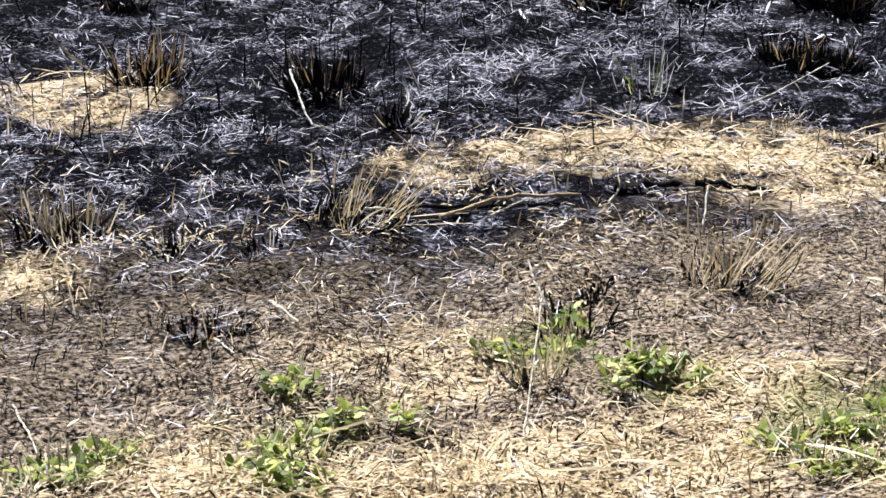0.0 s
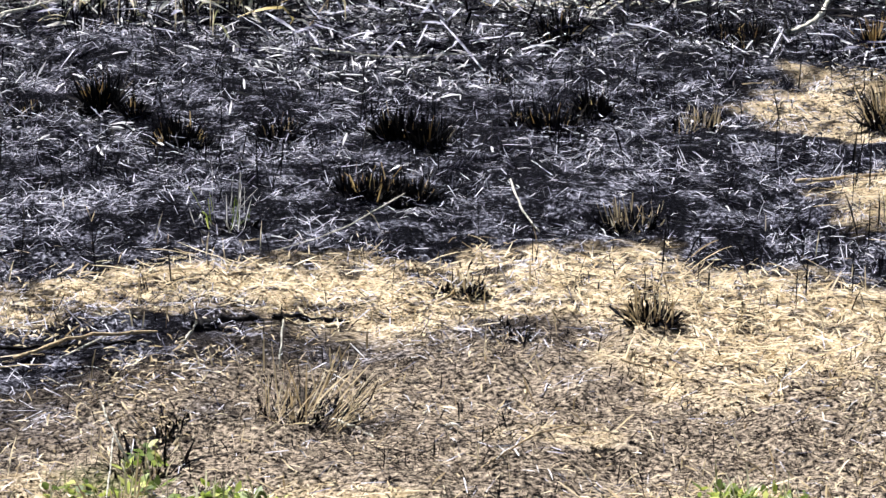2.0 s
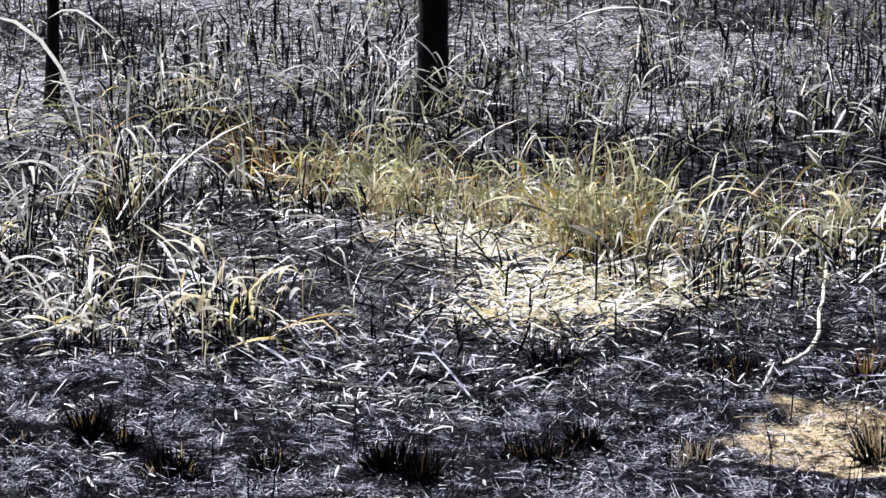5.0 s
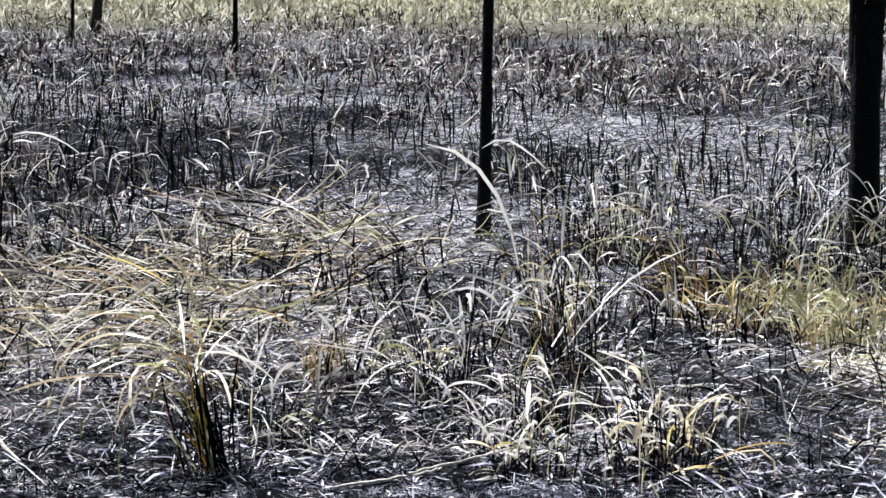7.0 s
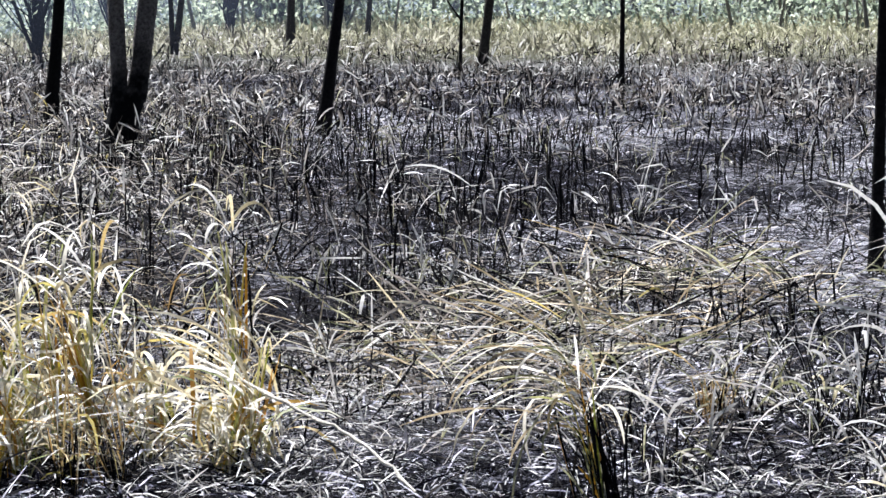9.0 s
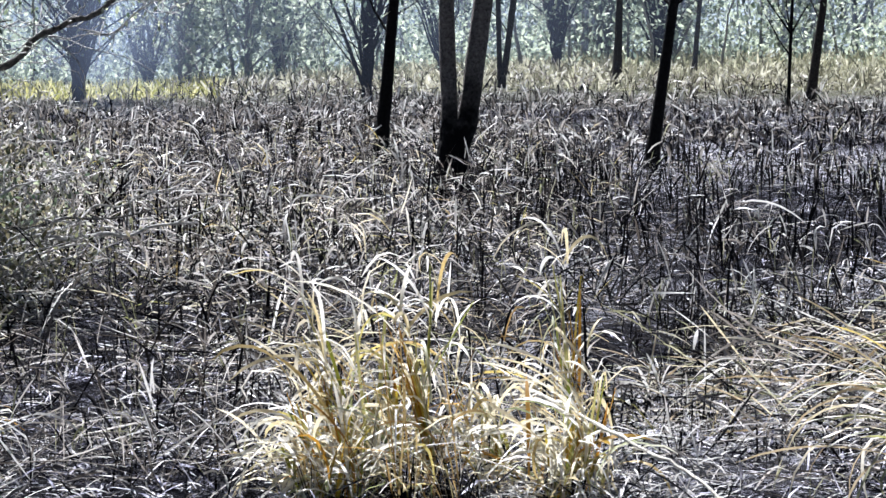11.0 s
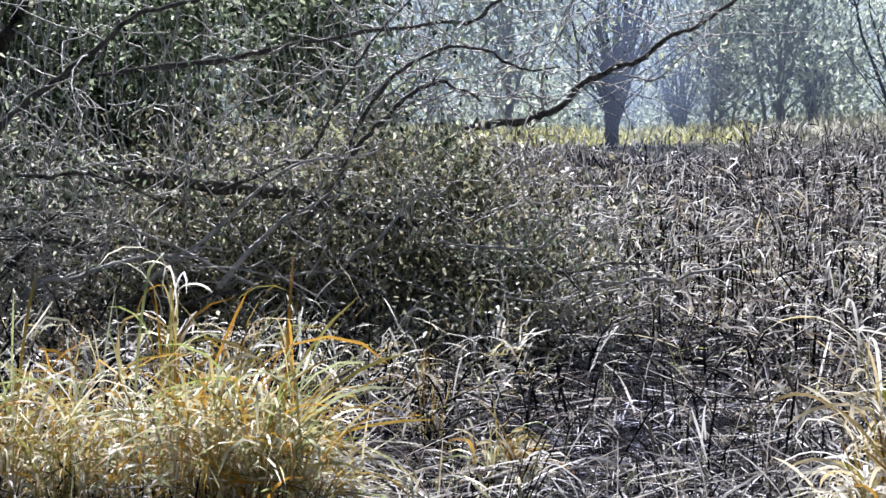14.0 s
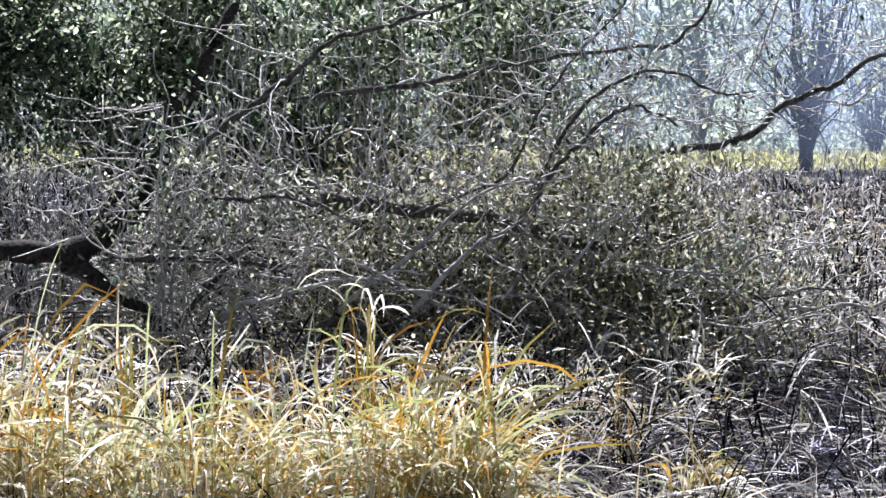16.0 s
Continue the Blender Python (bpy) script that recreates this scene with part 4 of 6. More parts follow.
def smoke():
    """Thin blue smoke and haze in front of the wood, put into tinted sheets."""
    m, nt, b, out = nodes_of("smoke_haze_tint")
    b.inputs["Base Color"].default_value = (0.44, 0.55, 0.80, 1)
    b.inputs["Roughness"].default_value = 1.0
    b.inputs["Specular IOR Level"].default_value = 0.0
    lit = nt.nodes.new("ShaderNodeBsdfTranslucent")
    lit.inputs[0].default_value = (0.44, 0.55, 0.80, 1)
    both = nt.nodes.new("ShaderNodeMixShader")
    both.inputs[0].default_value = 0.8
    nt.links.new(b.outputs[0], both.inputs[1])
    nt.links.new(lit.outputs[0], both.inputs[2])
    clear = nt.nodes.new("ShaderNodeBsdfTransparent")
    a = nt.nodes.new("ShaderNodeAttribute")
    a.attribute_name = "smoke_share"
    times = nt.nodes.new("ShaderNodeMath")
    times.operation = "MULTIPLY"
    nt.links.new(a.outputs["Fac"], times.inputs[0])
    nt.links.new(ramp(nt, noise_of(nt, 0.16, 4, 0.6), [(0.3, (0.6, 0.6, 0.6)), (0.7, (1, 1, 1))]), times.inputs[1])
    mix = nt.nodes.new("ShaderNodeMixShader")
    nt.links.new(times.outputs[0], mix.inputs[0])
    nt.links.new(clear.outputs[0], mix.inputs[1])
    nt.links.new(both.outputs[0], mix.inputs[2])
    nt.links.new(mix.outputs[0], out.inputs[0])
    # Sheets without shadow; their tint puts the haze over the far trees.
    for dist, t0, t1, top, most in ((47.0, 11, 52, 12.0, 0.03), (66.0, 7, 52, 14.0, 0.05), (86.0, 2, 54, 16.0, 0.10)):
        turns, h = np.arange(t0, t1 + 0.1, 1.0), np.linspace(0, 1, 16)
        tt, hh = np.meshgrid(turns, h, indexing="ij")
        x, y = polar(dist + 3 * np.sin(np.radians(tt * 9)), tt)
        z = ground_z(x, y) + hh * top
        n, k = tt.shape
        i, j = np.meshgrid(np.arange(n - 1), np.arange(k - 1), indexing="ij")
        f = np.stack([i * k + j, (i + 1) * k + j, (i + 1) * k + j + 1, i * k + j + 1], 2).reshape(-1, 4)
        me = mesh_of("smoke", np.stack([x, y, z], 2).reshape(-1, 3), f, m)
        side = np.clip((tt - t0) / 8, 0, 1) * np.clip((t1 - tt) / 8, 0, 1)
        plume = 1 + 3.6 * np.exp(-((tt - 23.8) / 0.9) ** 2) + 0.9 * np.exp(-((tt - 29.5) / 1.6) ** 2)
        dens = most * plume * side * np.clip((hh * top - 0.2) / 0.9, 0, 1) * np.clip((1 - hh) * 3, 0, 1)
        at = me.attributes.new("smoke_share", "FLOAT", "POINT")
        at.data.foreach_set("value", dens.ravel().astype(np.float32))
        ob = tagged(new("smoke", me), "thin blue smoke and haze, as tinted sheets before the wood", "smoke", kind="stuff")
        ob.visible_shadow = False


field_trees()
smoke()
woodland()
undergrowth()
spreading_tree()
hanging_vines()
vine_leaves()
brush()
dead_branches()
shrub("rounded shrub of tangled vines and small leaves", 0.95, 17.6, 1.1, 1.3, 2.2, 3)
shrub("rounded shrub of tangled vines and small leaves", 1.5, 17.8, 0.9, 1.0, 1.6, 10)
shrub("rounded shrub of tangled vines and small leaves", 0.25, 17.8, 1.0, 1.15, 2.0, 4)
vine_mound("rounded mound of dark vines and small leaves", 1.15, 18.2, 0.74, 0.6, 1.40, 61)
# Dark leaves of this mound and two shrubs stand in for the hollow's shade.
vine_mound("low vine mound, dark-leaved to fill the shaded hollow below dead limbs", 0.2, 18.7, 0.8, 0.6, 1.05, 62)
shrub("dense shrub, dark-leaved for the black shade beneath the tree's limbs", -0.5, 18.6, 1.2, 1.4, 1.4, 5)
shrub("dense shrub, dark-leaved for the black shade beneath the tree's limbs", 0.5, 18.9, 1.2, 1.2, 1.0, 8)
shrub("low dark shrub among dead branches", -0.3, 17.4, 1.0, 0.7, 1.2, 9)

# ---- tussocks ----
def clump(g, width, height, lean, culms, leaves, leaf=(0.5, 0.011), spread=0.22, droop=(0.6, 2.6), feet=5):
    """Culms from a few feet, with leaves that arch and kink off them. lean in degrees, to the left as one looks up the field.
    Returns the culms' and the leaves' ribbons."""
    a, r = g.uniform(0, 6.28, feet), width * 0.42 * np.sqrt(g.random(feet))
    foot = g.integers(0, feet, culms)
    x = (r * np.cos(a))[foot] + g.normal(0, width * 0.06, culms)
    y = (r * np.sin(a))[foot] + g.normal(0, width * 0.06, culms)
    b = g.uniform(0, 6.28, culms)
    t = np.abs(g.normal(0, spread, culms))
    dx = np.cos(b) * np.sin(t) + 0.25 * x / max(width, 0.01) - math.sin(radians(lean))
    dy = np.sin(b) * np.sin(t) + 0.25 * y / max(width, 0.01) - math.sin(radians(lean)) * 0.25
    az, ln = np.arctan2(dy, dx), np.arcsin(np.clip(np.hypot(dx, dy), 0, 0.95))
    length = height * g.uniform(0.3, 1.0, culms)
    root = np.stack([x, y, np.full(culms, -0.02)], 1)
    stems = blades(root, az, length, 0.0055 * g.uniform(0.6, 1.3, culms), ln, g.uniform(-0.1, 0.4, culms), 4, g.uniform(-1, 1, culms), 0.5)
    k = g.integers(0, culms, leaves)
    up = g.uniform(0.1, 1.0, leaves) ** 0.8
    way = np.stack([np.sin(ln) * np.cos(az), np.sin(ln) * np.sin(az), np.cos(ln)], 1)[k]
    at = root[k] + way * (length[k] * up)[:, None]
    ll = height * leaf[0] * g.uniform(0.35, 1.3, leaves)
    laz = np.where(g.random(leaves) < (0.75 if abs(lean) > 9 else 0.4), az[k] + g.normal(0, 0.6, leaves), g.uniform(0, 6.28, leaves))
    lv, lf = blades(at, laz, ll, leaf[1] * g.uniform(0.4, 1.3, leaves), g.uniform(0.05, 1.4, leaves), g.uniform(*droop, leaves) * g.random(leaves) ** 0.5, 5,
                    g.uniform(-1.4, 1.4, leaves), 0.12, np.where(g.random(leaves) < 0.3, g.uniform(0.5, 1.8, leaves), 0))
    lv[:, 2] = np.maximum(lv[:, 2], 0.004)
    return stems, (lv, lf)


def tall_tussock(root, g, width, height, lean, n, mat, name, wid=0.012, arch=(0.5, 2.0), thin=1.0, spread=0.55, label="", segs=6):
    """Plain blades out of one foot; lean in degrees, to the left as one looks up the field."""
    r = width * 0.2 * np.sqrt(g.random(n))
    a = g.uniform(0, 6.28, n)
    x, y = r * np.cos(a), r * np.sin(a)
    b = a + g.normal(0, 0.9, n)
    tilt = np.abs(g.normal(0, 0.3, n)) * spread * 2
    dx, dy = np.cos(b) * np.sin(tilt), np.sin(b) * np.sin(tilt)
    dx = dx - math.sin(radians(lean)) * math.cos(radians(15))
    dy = dy - math.sin(radians(lean)) * math.sin(radians(15))
    az = np.arctan2(dy, dx)
    ln = np.arcsin(np.clip(np.hypot(dx, dy), 0, 0.95))
    length = height * (0.3 + 0.9 * g.random(n) ** 1.6)
    v, f = blades(np.stack([x, y, np.full(n, -0.02)], 1), az, length, wid * g.uniform(0.5, 1.3, n), ln, g.uniform(*arch, n) * g.random(n) ** 0.6, segs,
                  g.uniform(-1.2, 1.2, n) * thin, 0.3, np.where(g.random(n) < 0.25, g.uniform(-0.8, 1.4, n), 0))
    v[:, 2] = np.maximum(v[:, 2], 0.0)
    part(name, mesh_of(name, v, f, mat), root, label, "stuff")


# kind: label, culms, their material, leaves, their material, a second lot of leaves
TALL = {"gold": ("tall golden grass tussock with arching yellow and pale blades", 46, GOLD, 130, GOLD, BLEACHED),
        "pale": ("tall pale straw tussock with broad drooping blades", 45, GOLD, 150, PALE, GOLD),
        "arch": ("half-burnt tussock of pale arching straw blades", 26, CHAR, 15, PALE, OLIVE),
        "olive": ("arching tussock of yellowing green and cream blades", 22, CHAR, 24, BLEACHED, OLIVE),
        "brown": ("flattened heap of long dry grass blades", 8, BROWN, 16, STRAW, PALE),
        "straw": ("low tussock of yellowing dry grass", 40, STRAW, 130, OLIVE, GOLD),
        "reed": ("upright dry grey reeds in the shade of the tree", 110, PALE, 40, BROWN, PALE),
        "stalk": ("tall stalks of amber and yellow grass", 9, AMBER, 12, GOLD, AMBER),
        "amber": ("scorched grass tuft with amber stems", 34, AMBER, 20, AMBER, PALE)}
seq = [100]
DROOPING = []


def drooping_blade(k):
    """One of a few broad dry blades, arching over and folded."""
    if not DROOPING:
        for m, mat in enumerate([PALE, PALE, GOLD, PALE, GOLD, STRAW, PALE, OLIVE]):
            g = np.random.default_rng(900 + m)
            v, f = blades(np.zeros((1, 3)), [0.0], [1.0], [0.05], [g.uniform(0.05, 0.4)], [g.uniform(1.2, 2.7)], 9, [g.uniform(-1, 1)], 0.1, np.array([g.uniform(0, 1.0)]))
            DROOPING.append(mesh_of("blade", v, f, mat))
    return DROOPING[k % len(DROOPING)]


def cane(x, y, width, height, lean):
    """Bundles of bright upright sheaths with broad bleached leaves that hang over."""
    seq[0] += 1
    g = np.random.default_rng(seq[0])
    root = tagged(new("grass_tussock"), "tall cane grass, orange and yellow sheaths, bleached hanging leaves", "grass", "tussocks in the burnt field")
    root.location = (x, y, float(ground_z(x, y)) - 0.01)
    for k in range(max(1, int(round(width / 0.075)))):
        fx, fy = g.normal(0, width * 0.3), g.normal(0, width * 0.25)
        tall = height * (g.uniform(0.5, 1.0) if k else 1.0)
        tip = math.radians(lean + g.normal(0, 7))
        n = int(g.integers(8, 14))
        foot = np.stack([fx + g.normal(0, 0.012, n), fy + g.normal(0, 0.012, n), np.full(n, -0.02)], 1)
        az = np.where(g.random(n) < 0.7, math.pi, g.uniform(0, 6.28, n))
        v, f = blades(foot, az, tall * g.uniform(0.6, 1.0, n), g.uniform(0.010, 0.018, n), np.abs(tip) + g.normal(0, 0.05, n) if tip > 0 else -np.abs(tip) + g.normal(0, 0.05, n), g.uniform(-0.05, 0.25, n), 5, g.uniform(-0.6, 0.6, n), 0.5)
        bundle = part("stalk", mesh_of("stalk", v, f, SHEATH), root)
        m = int(13 + 9 * tall)
        up = g.uniform(0.2, 1.0, m)
        at = np.stack([fx - math.sin(tip) * tall * up + g.normal(0, 0.01, m), fy + g.normal(0, 0.01, m), math.cos(tip) * tall * up * 0.95], 1)
        v, f = blades(at, g.normal(3.1, 1.3, m), g.uniform(0.18, 0.55, m), g.uniform(0.008, 0.017, m), g.uniform(0.1, 1.1, m), g.uniform(0.7, 2.6, m), 7, g.uniform(-1.3, 1.3, m), 0.12, np.where(g.random(m) < 0.3, g.uniform(0.4, 1.4, m), 0))
        v[:, 2] = np.maximum(v[:, 2], 0.01)
        part("leaf_mass", mesh_of("leaf_mass", v, f, BLEACHED), bundle, "", "stuff")
    n = int(width * 520)
    at = np.stack([g.normal(0, width * 0.45, n), g.normal(0, width * 0.35, n), g.uniform(0, 0.16, n)], 1)
    for name, mat, share in (("hanging_leaf_mass", BLEACHED, 0.55), ("dry_leaf_mass", GOLD, 0.22)):
        k = g.random(n) < share
        m = int(k.sum())
        v, f = blades(at[k], g.normal(3.1, 1.5, m), g.uniform(0.18, 0.45, m), g.uniform(0.008, 0.017, m), g.uniform(0.0, 1.2, m), g.uniform(0.6, 2.4, m), 6, g.uniform(-1, 1, m), 0.12)
        v[:, 2] = np.maximum(v[:, 2], 0.005)
        part(name, mesh_of(name, v, f, mat), root, "", "stuff")
    tall_tussock(root, g, width * 1.8, 0.2, 0, int(width * 110), CHAR, "stub_mass", 0.008, (0, 0.3), 0.5, 0.5, "blackened stubs at the foot", 3)


def tussock(kind, x, y, width, height, lean):
    seq[0] += 1
    g = np.random.default_rng(seq[0])
    label, culms, stem_mat, leaves, mat, second = TALL[kind]
    root = tagged(new("grass_tussock"), label, "grass", "tussocks in the burnt field")
    root.location = (x, y, float(ground_z(x, y)) - 0.01)
    big = float(np.clip(width / 0.35, 0.5, 3.0)) if kind != "stalk" else 1.0
    flat = kind == "brown"
    width = width * 0.75 if kind in ("gold", "pale") else width
    h = height * (0.8 if flat else 1.25 if kind in ("straw", "arch") else 0.95)
    stems, leaf = clump(g, width, h, lean, int(culms * big), int(leaves * big), (1.3, 0.009) if flat else (0.62, 0.0125) if kind in ("arch", "olive") else (0.95, 0.0115) if kind == "gold" else (0.45, 0.0095), 0.9 if flat else 0.22, (0.0, 0.9) if flat else (0.8, 2.9) if kind in ("gold", "olive") else (0.2, 2.4), 3 + int(5 * big))
    part("culm_mass", mesh_of("culm_mass", *stems, stem_mat), root, "", "stuff")
    part("leaf_mass", mesh_of("leaf_mass", *leaf, mat), root, "", "stuff")
    stems, leaf = clump(g, width * 1.15, h * 0.8, lean, int(culms * big * 0.4), int(leaves * big * (0.9 if kind == "arch" else 0.4)), (1.3, 0.009) if flat else (0.9, 0.0105) if kind == "gold" else (0.5, 0.009), 0.9 if flat else 0.35, (0.0, 0.9) if flat else (0.4, 2.6), 3 + int(5 * big))
    part("dry_culm_mass", mesh_of("dry_culm_mass", *stems, CHAR if kind in ("arch", "amber") else STRAW), root, "", "stuff")
    part("dry_leaf_mass", mesh_of("dry_leaf_mass", *leaf, second), root, "", "stuff")
    for k in range(2 if kind == "stalk" else int((4 if kind in ("arch", "olive") else 6) * big)):
        me = drooping_blade(int(g.integers(0, 8)))
        ob = part("blade", me, root)
        size = height * g.uniform(0.25, 0.5)
        low = height * g.uniform(0.05, 0.55)
        ob.matrix_basis = pose(g.normal(0, width * 0.25) - math.sin(radians(lean)) * low, g.normal(0, width * 0.25), low, 0, 0, g.uniform(0, 360)) @ Matrix.Diagonal((size, g.uniform(0.13, 0.26), size, 1))
    if flat:
        n = int(120 * big)
        q, w = np.sqrt(g.random(n)), g.uniform(0, 6.28, n)
        hx, hy = width * 0.6 * q * np.cos(w), width * 0.5 * q * np.sin(w)
        hz = height * 0.75 * (1 - q) * g.random(n) + 0.02
        az = np.where(g.random(n) < 0.65, 3.4 + g.normal(0, 0.45, n), g.uniform(0, 6.28, n))
        for name, m0, m1, mat2 in (("straw_mass", 0, n // 2, PALE), ("brown_mass", n // 2, n, BROWN)):
            k = slice(m0, m1)
            v, f = blades(np.stack([hx[k], hy[k], hz[k]], 1), az[k], g.uniform(0.2, 0.7, m1 - m0), g.uniform(0.005, 0.012, m1 - m0), g.uniform(1.0, 1.5, m1 - m0), g.uniform(0.0, 0.7, m1 - m0), 5, g.uniform(-1, 1, m1 - m0))
            v[:, 2] = np.maximum(v[:, 2], 0.005)
            part(name, mesh_of(name, v, f, mat2), root, "", "stuff")
    tall_tussock(root, g, width * 1.6, min(height * 0.5, 0.24), lean * 0.5, int(60 * big), CHAR, "stub_mass", 0.008, (0, 0.3), 0.5, 0.4, "blackened stubs at the foot", 3)


def straw_heap(x, y, across, along, height, n):
    """A flattened heap of long blades, most of them combed one way."""
    seq[0] += 1
    g = np.random.default_rng(seq[0])
    root = tagged(new("straw_heap"), "flattened heap of long tan and white grass blades", "grass", "heaps of flattened grass")
    root.location = (x, y, float(ground_z(x, y)))
    for name, mat, share in (("straw_mass", STRAW, 0.17), ("pale_mass", BLEACHED, 0.17), ("brown_mass", BROWN, 0.34), ("charred_mass", CHAR, 0.42), ("green_mass", OLIVE, 0.18)):
        m = int(n * share)
        q, w = np.sqrt(g.random(m)), g.uniform(0, 6.28, m)
        px, py = across * q * np.cos(w), along * q * np.sin(w)
        pz = ground_z(x + px, y + py) - root.location[2] + height * (1 - q * q) * g.random(m) + 0.01
        az = np.where(g.random(m) < 0.5, 0.35 + g.normal(0, 0.6, m) + 3.1416 * (g.random(m) < 0.55), g.uniform(0, 6.28, m))
        v, f = blades(np.stack([px, py, pz], 1), az, g.uniform(0.15, 0.65, m), g.uniform(0.006, 0.013, m), g.uniform(0.8, 1.6, m), g.uniform(-0.1, 0.8, m), 6, g.uniform(-1.2, 1.2, m), 0.15, np.where(g.random(m) < 0.35, g.uniform(-0.6, 1.0, m), 0))
        low = ground_z(x + v[:, 0], y + v[:, 1]) - root.location[2]
        v[:, 2] = np.maximum(v[:, 2], low + 0.004)
        part(name, mesh_of(name, v, f, mat), root, "", "stuff")


def fountain(x, y, height, lean, sweep, n):
    """A stout bundle of stalks, charred at the foot, from whose head long dry blades fall, most to one side."""
    seq[0] += 1
    g = np.random.default_rng(seq[0])
    root = tagged(new("grass_tussock"), "burnt grass bundle, black foot, long dry blades falling from its head", "grass", "tussocks in the burnt field")
    root.location = (x, y, float(ground_z(x, y)) - 0.01)
    tip = radians(lean)
    for name, mat, m, tall, wid in (("charred_stalk_mass", CHAR, 60, 0.85, 0.008), ("sheath_mass", SHEATH, 9, 1.0, 0.009), ("straw_stalk_mass", OLIVE, 9, 1.0, 0.007)):
        foot = np.stack([g.normal(0, 0.035, m), g.normal(0, 0.035, m), np.full(m, -0.02)], 1)
        v, f = blades(foot, 3.1416 + g.normal(0, 0.5, m), height * tall * g.uniform(0.3, 1.0, m), wid * g.uniform(0.6, 1.2, m), tip + g.normal(0, 0.12, m), g.uniform(-0.3, 0.7, m), 6, g.uniform(-1.2, 1.2, m), 0.12)
        part(name, mesh_of(name, v, f, mat), root, "", "stuff")
    for name, mat, share in (("falling_leaf_mass", BLEACHED, 0.5), ("tan_leaf_mass", STRAW, 0.3), ("green_leaf_mass", OLIVE, 0.2)):
        m = int(n * share)
        up = g.uniform(0.5, 1.0, m)
        at = np.stack([-math.sin(tip) * height * up, g.normal(0, 0.03, m), math.cos(tip) * height * up], 1)
        az = np.where(g.random(m) < sweep, 3.3 + g.normal(0, 0.5, m), g.uniform(0, 6.28, m))
        v, f = blades(at, az, height * g.uniform(0.35, 1.1, m), g.uniform(0.006, 0.012, m), g.uniform(0.4, 1.4, m), g.uniform(0.4, 2.2, m), 8, g.uniform(-1, 1, m), 0.12, np.where(g.random(m) < 0.2, g.uniform(0.3, 1.0, m), 0))
        low = ground_z(x + v[:, 0], y + v[:, 1]) - root.location[2]
        v[:, 2] = np.maximum(v[:, 2], low + 0.005)
        part(name, mesh_of(name, v, f, mat), root, "", "stuff")


SHORT = {"char": ("burnt grass tuft cut down to black stubble", CHAR, 120, AMBER, 30),
         "amber": ("scorched stubble tuft with amber tips", AMBER, 90, CHAR, 60),
         "straw": ("small tuft of dry straw stubble on char", STRAW, 90, CHAR, 40),
         "few": ("few charred stalks of a burnt-out tuft", CHAR, 30, STRAW, 16),
         "fan": ("fan of dry straw stalks from a burnt foot", STRAW, 120, CHAR, 40),
         "grey": ("grey-green tuft of dry grass", STRAW, 40, OLIVE, 40),
         "weedy": ("withered weed with pale leaves on char", PALE, 26, WEED, 14)}


def stubble(kind, x, y, width, height):
    seq[0] += 1
    g = np.random.default_rng(seq[0])
    label, mat, n, second, n2 = SHORT[kind]
    root = tagged(new("grass_tuft"), label, "grass tuft", "burnt tufts on the near ground")
    root.location = (x, y, float(ground_z(x, y)) - 0.005)
    wide = 1.5 if kind in ("fan", "few", "weedy") else 0.9
    lean = -32 if kind == "fan" else 0
    tall_tussock(root, g, width * 1.9, height * 1.0, lean, n, mat, "stalk_mass", 0.003, (-0.3, 0.6), 1.0, wide * 0.6, "", 4)
    tall_tussock(root, g, width * 1.8, height * 0.8, lean * 0.6, n2, second, "stub_mass", 0.0032, (-0.3, 0.7), 1.0, wide * 0.5, "", 4)
    # Burnt foot, spread wide and black so that it also carries the tuft's shadow.
    tall_tussock(root, g, width * 2.1, height * (0.7 if kind in ("char", "amber", "few", "straw") else 0.4), lean * 0.3, 420 if kind in ("char", "amber") else 50 if kind in ("grey", "weedy") else 70 if kind == "few" else 260, CHAR, "charred_shaded_foot", 0.009, (0, 1.2), 0.7, 1.3, "black burnt foot of the tuft, thickened to stand in for its shadow", 3)


stubble("amber", -0.98, 6.94, 0.20, 0.15)
stubble("straw", -0.97, 5.64, 0.20, 0.12)
stubble("few", -0.74, 5.54, 0.09, 0.09)
stubble("few", -0.57, 5.55, 0.10, 0.07)
stubble("char", -0.62, 5.12, 0.17, 0.06)
stubble("fan", -0.41, 5.76, 0.20, 0.18)
stubble("fan", 0.31, 5.43, 0.23, 0.15)
stubble("few", 0.06, 5.31, 0.06, 0.05)
stubble("grey", -0.03, 4.89, 0.13, 0.12)
stubble("few", 0.02, 5.15, 0.15, 0.11)
stubble("weedy", 0.20, 6.89, 0.17, 0.14)
stubble("char", -0.56, 6.83, 0.21, 0.16)
stubble("char", -0.31, 8.26, 0.09, 0.09)
stubble("char", -0.11, 8.25, 0.08, 0.17)
stubble("char", -0.02, 8.14, 0.05, 0.09)
stubble("char", 0.10, 7.87, 0.13, 0.13)
stubble("char", 0.38, 7.91, 0.14, 0.09)
stubble("char", 1.05, 8.54, 0.07, 0.07)
stubble("straw", 1.17, 6.87, 0.16, 0.08)
stubble("few", 0.85, 5.43, 0.07, 0.03)
stubble("char", 0.76, 6.01, 0.15, 0.05)
stubble("char", 0.68, 7.76, 0.12, 0.12)
stubble("char", 0.76, 7.70, 0.13, 0.13)
stubble("char", 0.55, 7.11, 0.15, 0.12)
stubble("char", 0.66, 7.10, 0.13, 0.11)
stubble("char", 1.04, 7.92, 0.08, 0.08)
stubble("char", 1.11, 7.81, 0.14, 0.12)
stubble("char", 1.26, 8.05, 0.09, 0.11)
stubble("straw", 1.57, 8.06, 0.13, 0.08)
stubble("char", 1.36, 9.38, 0.16, 0.16)
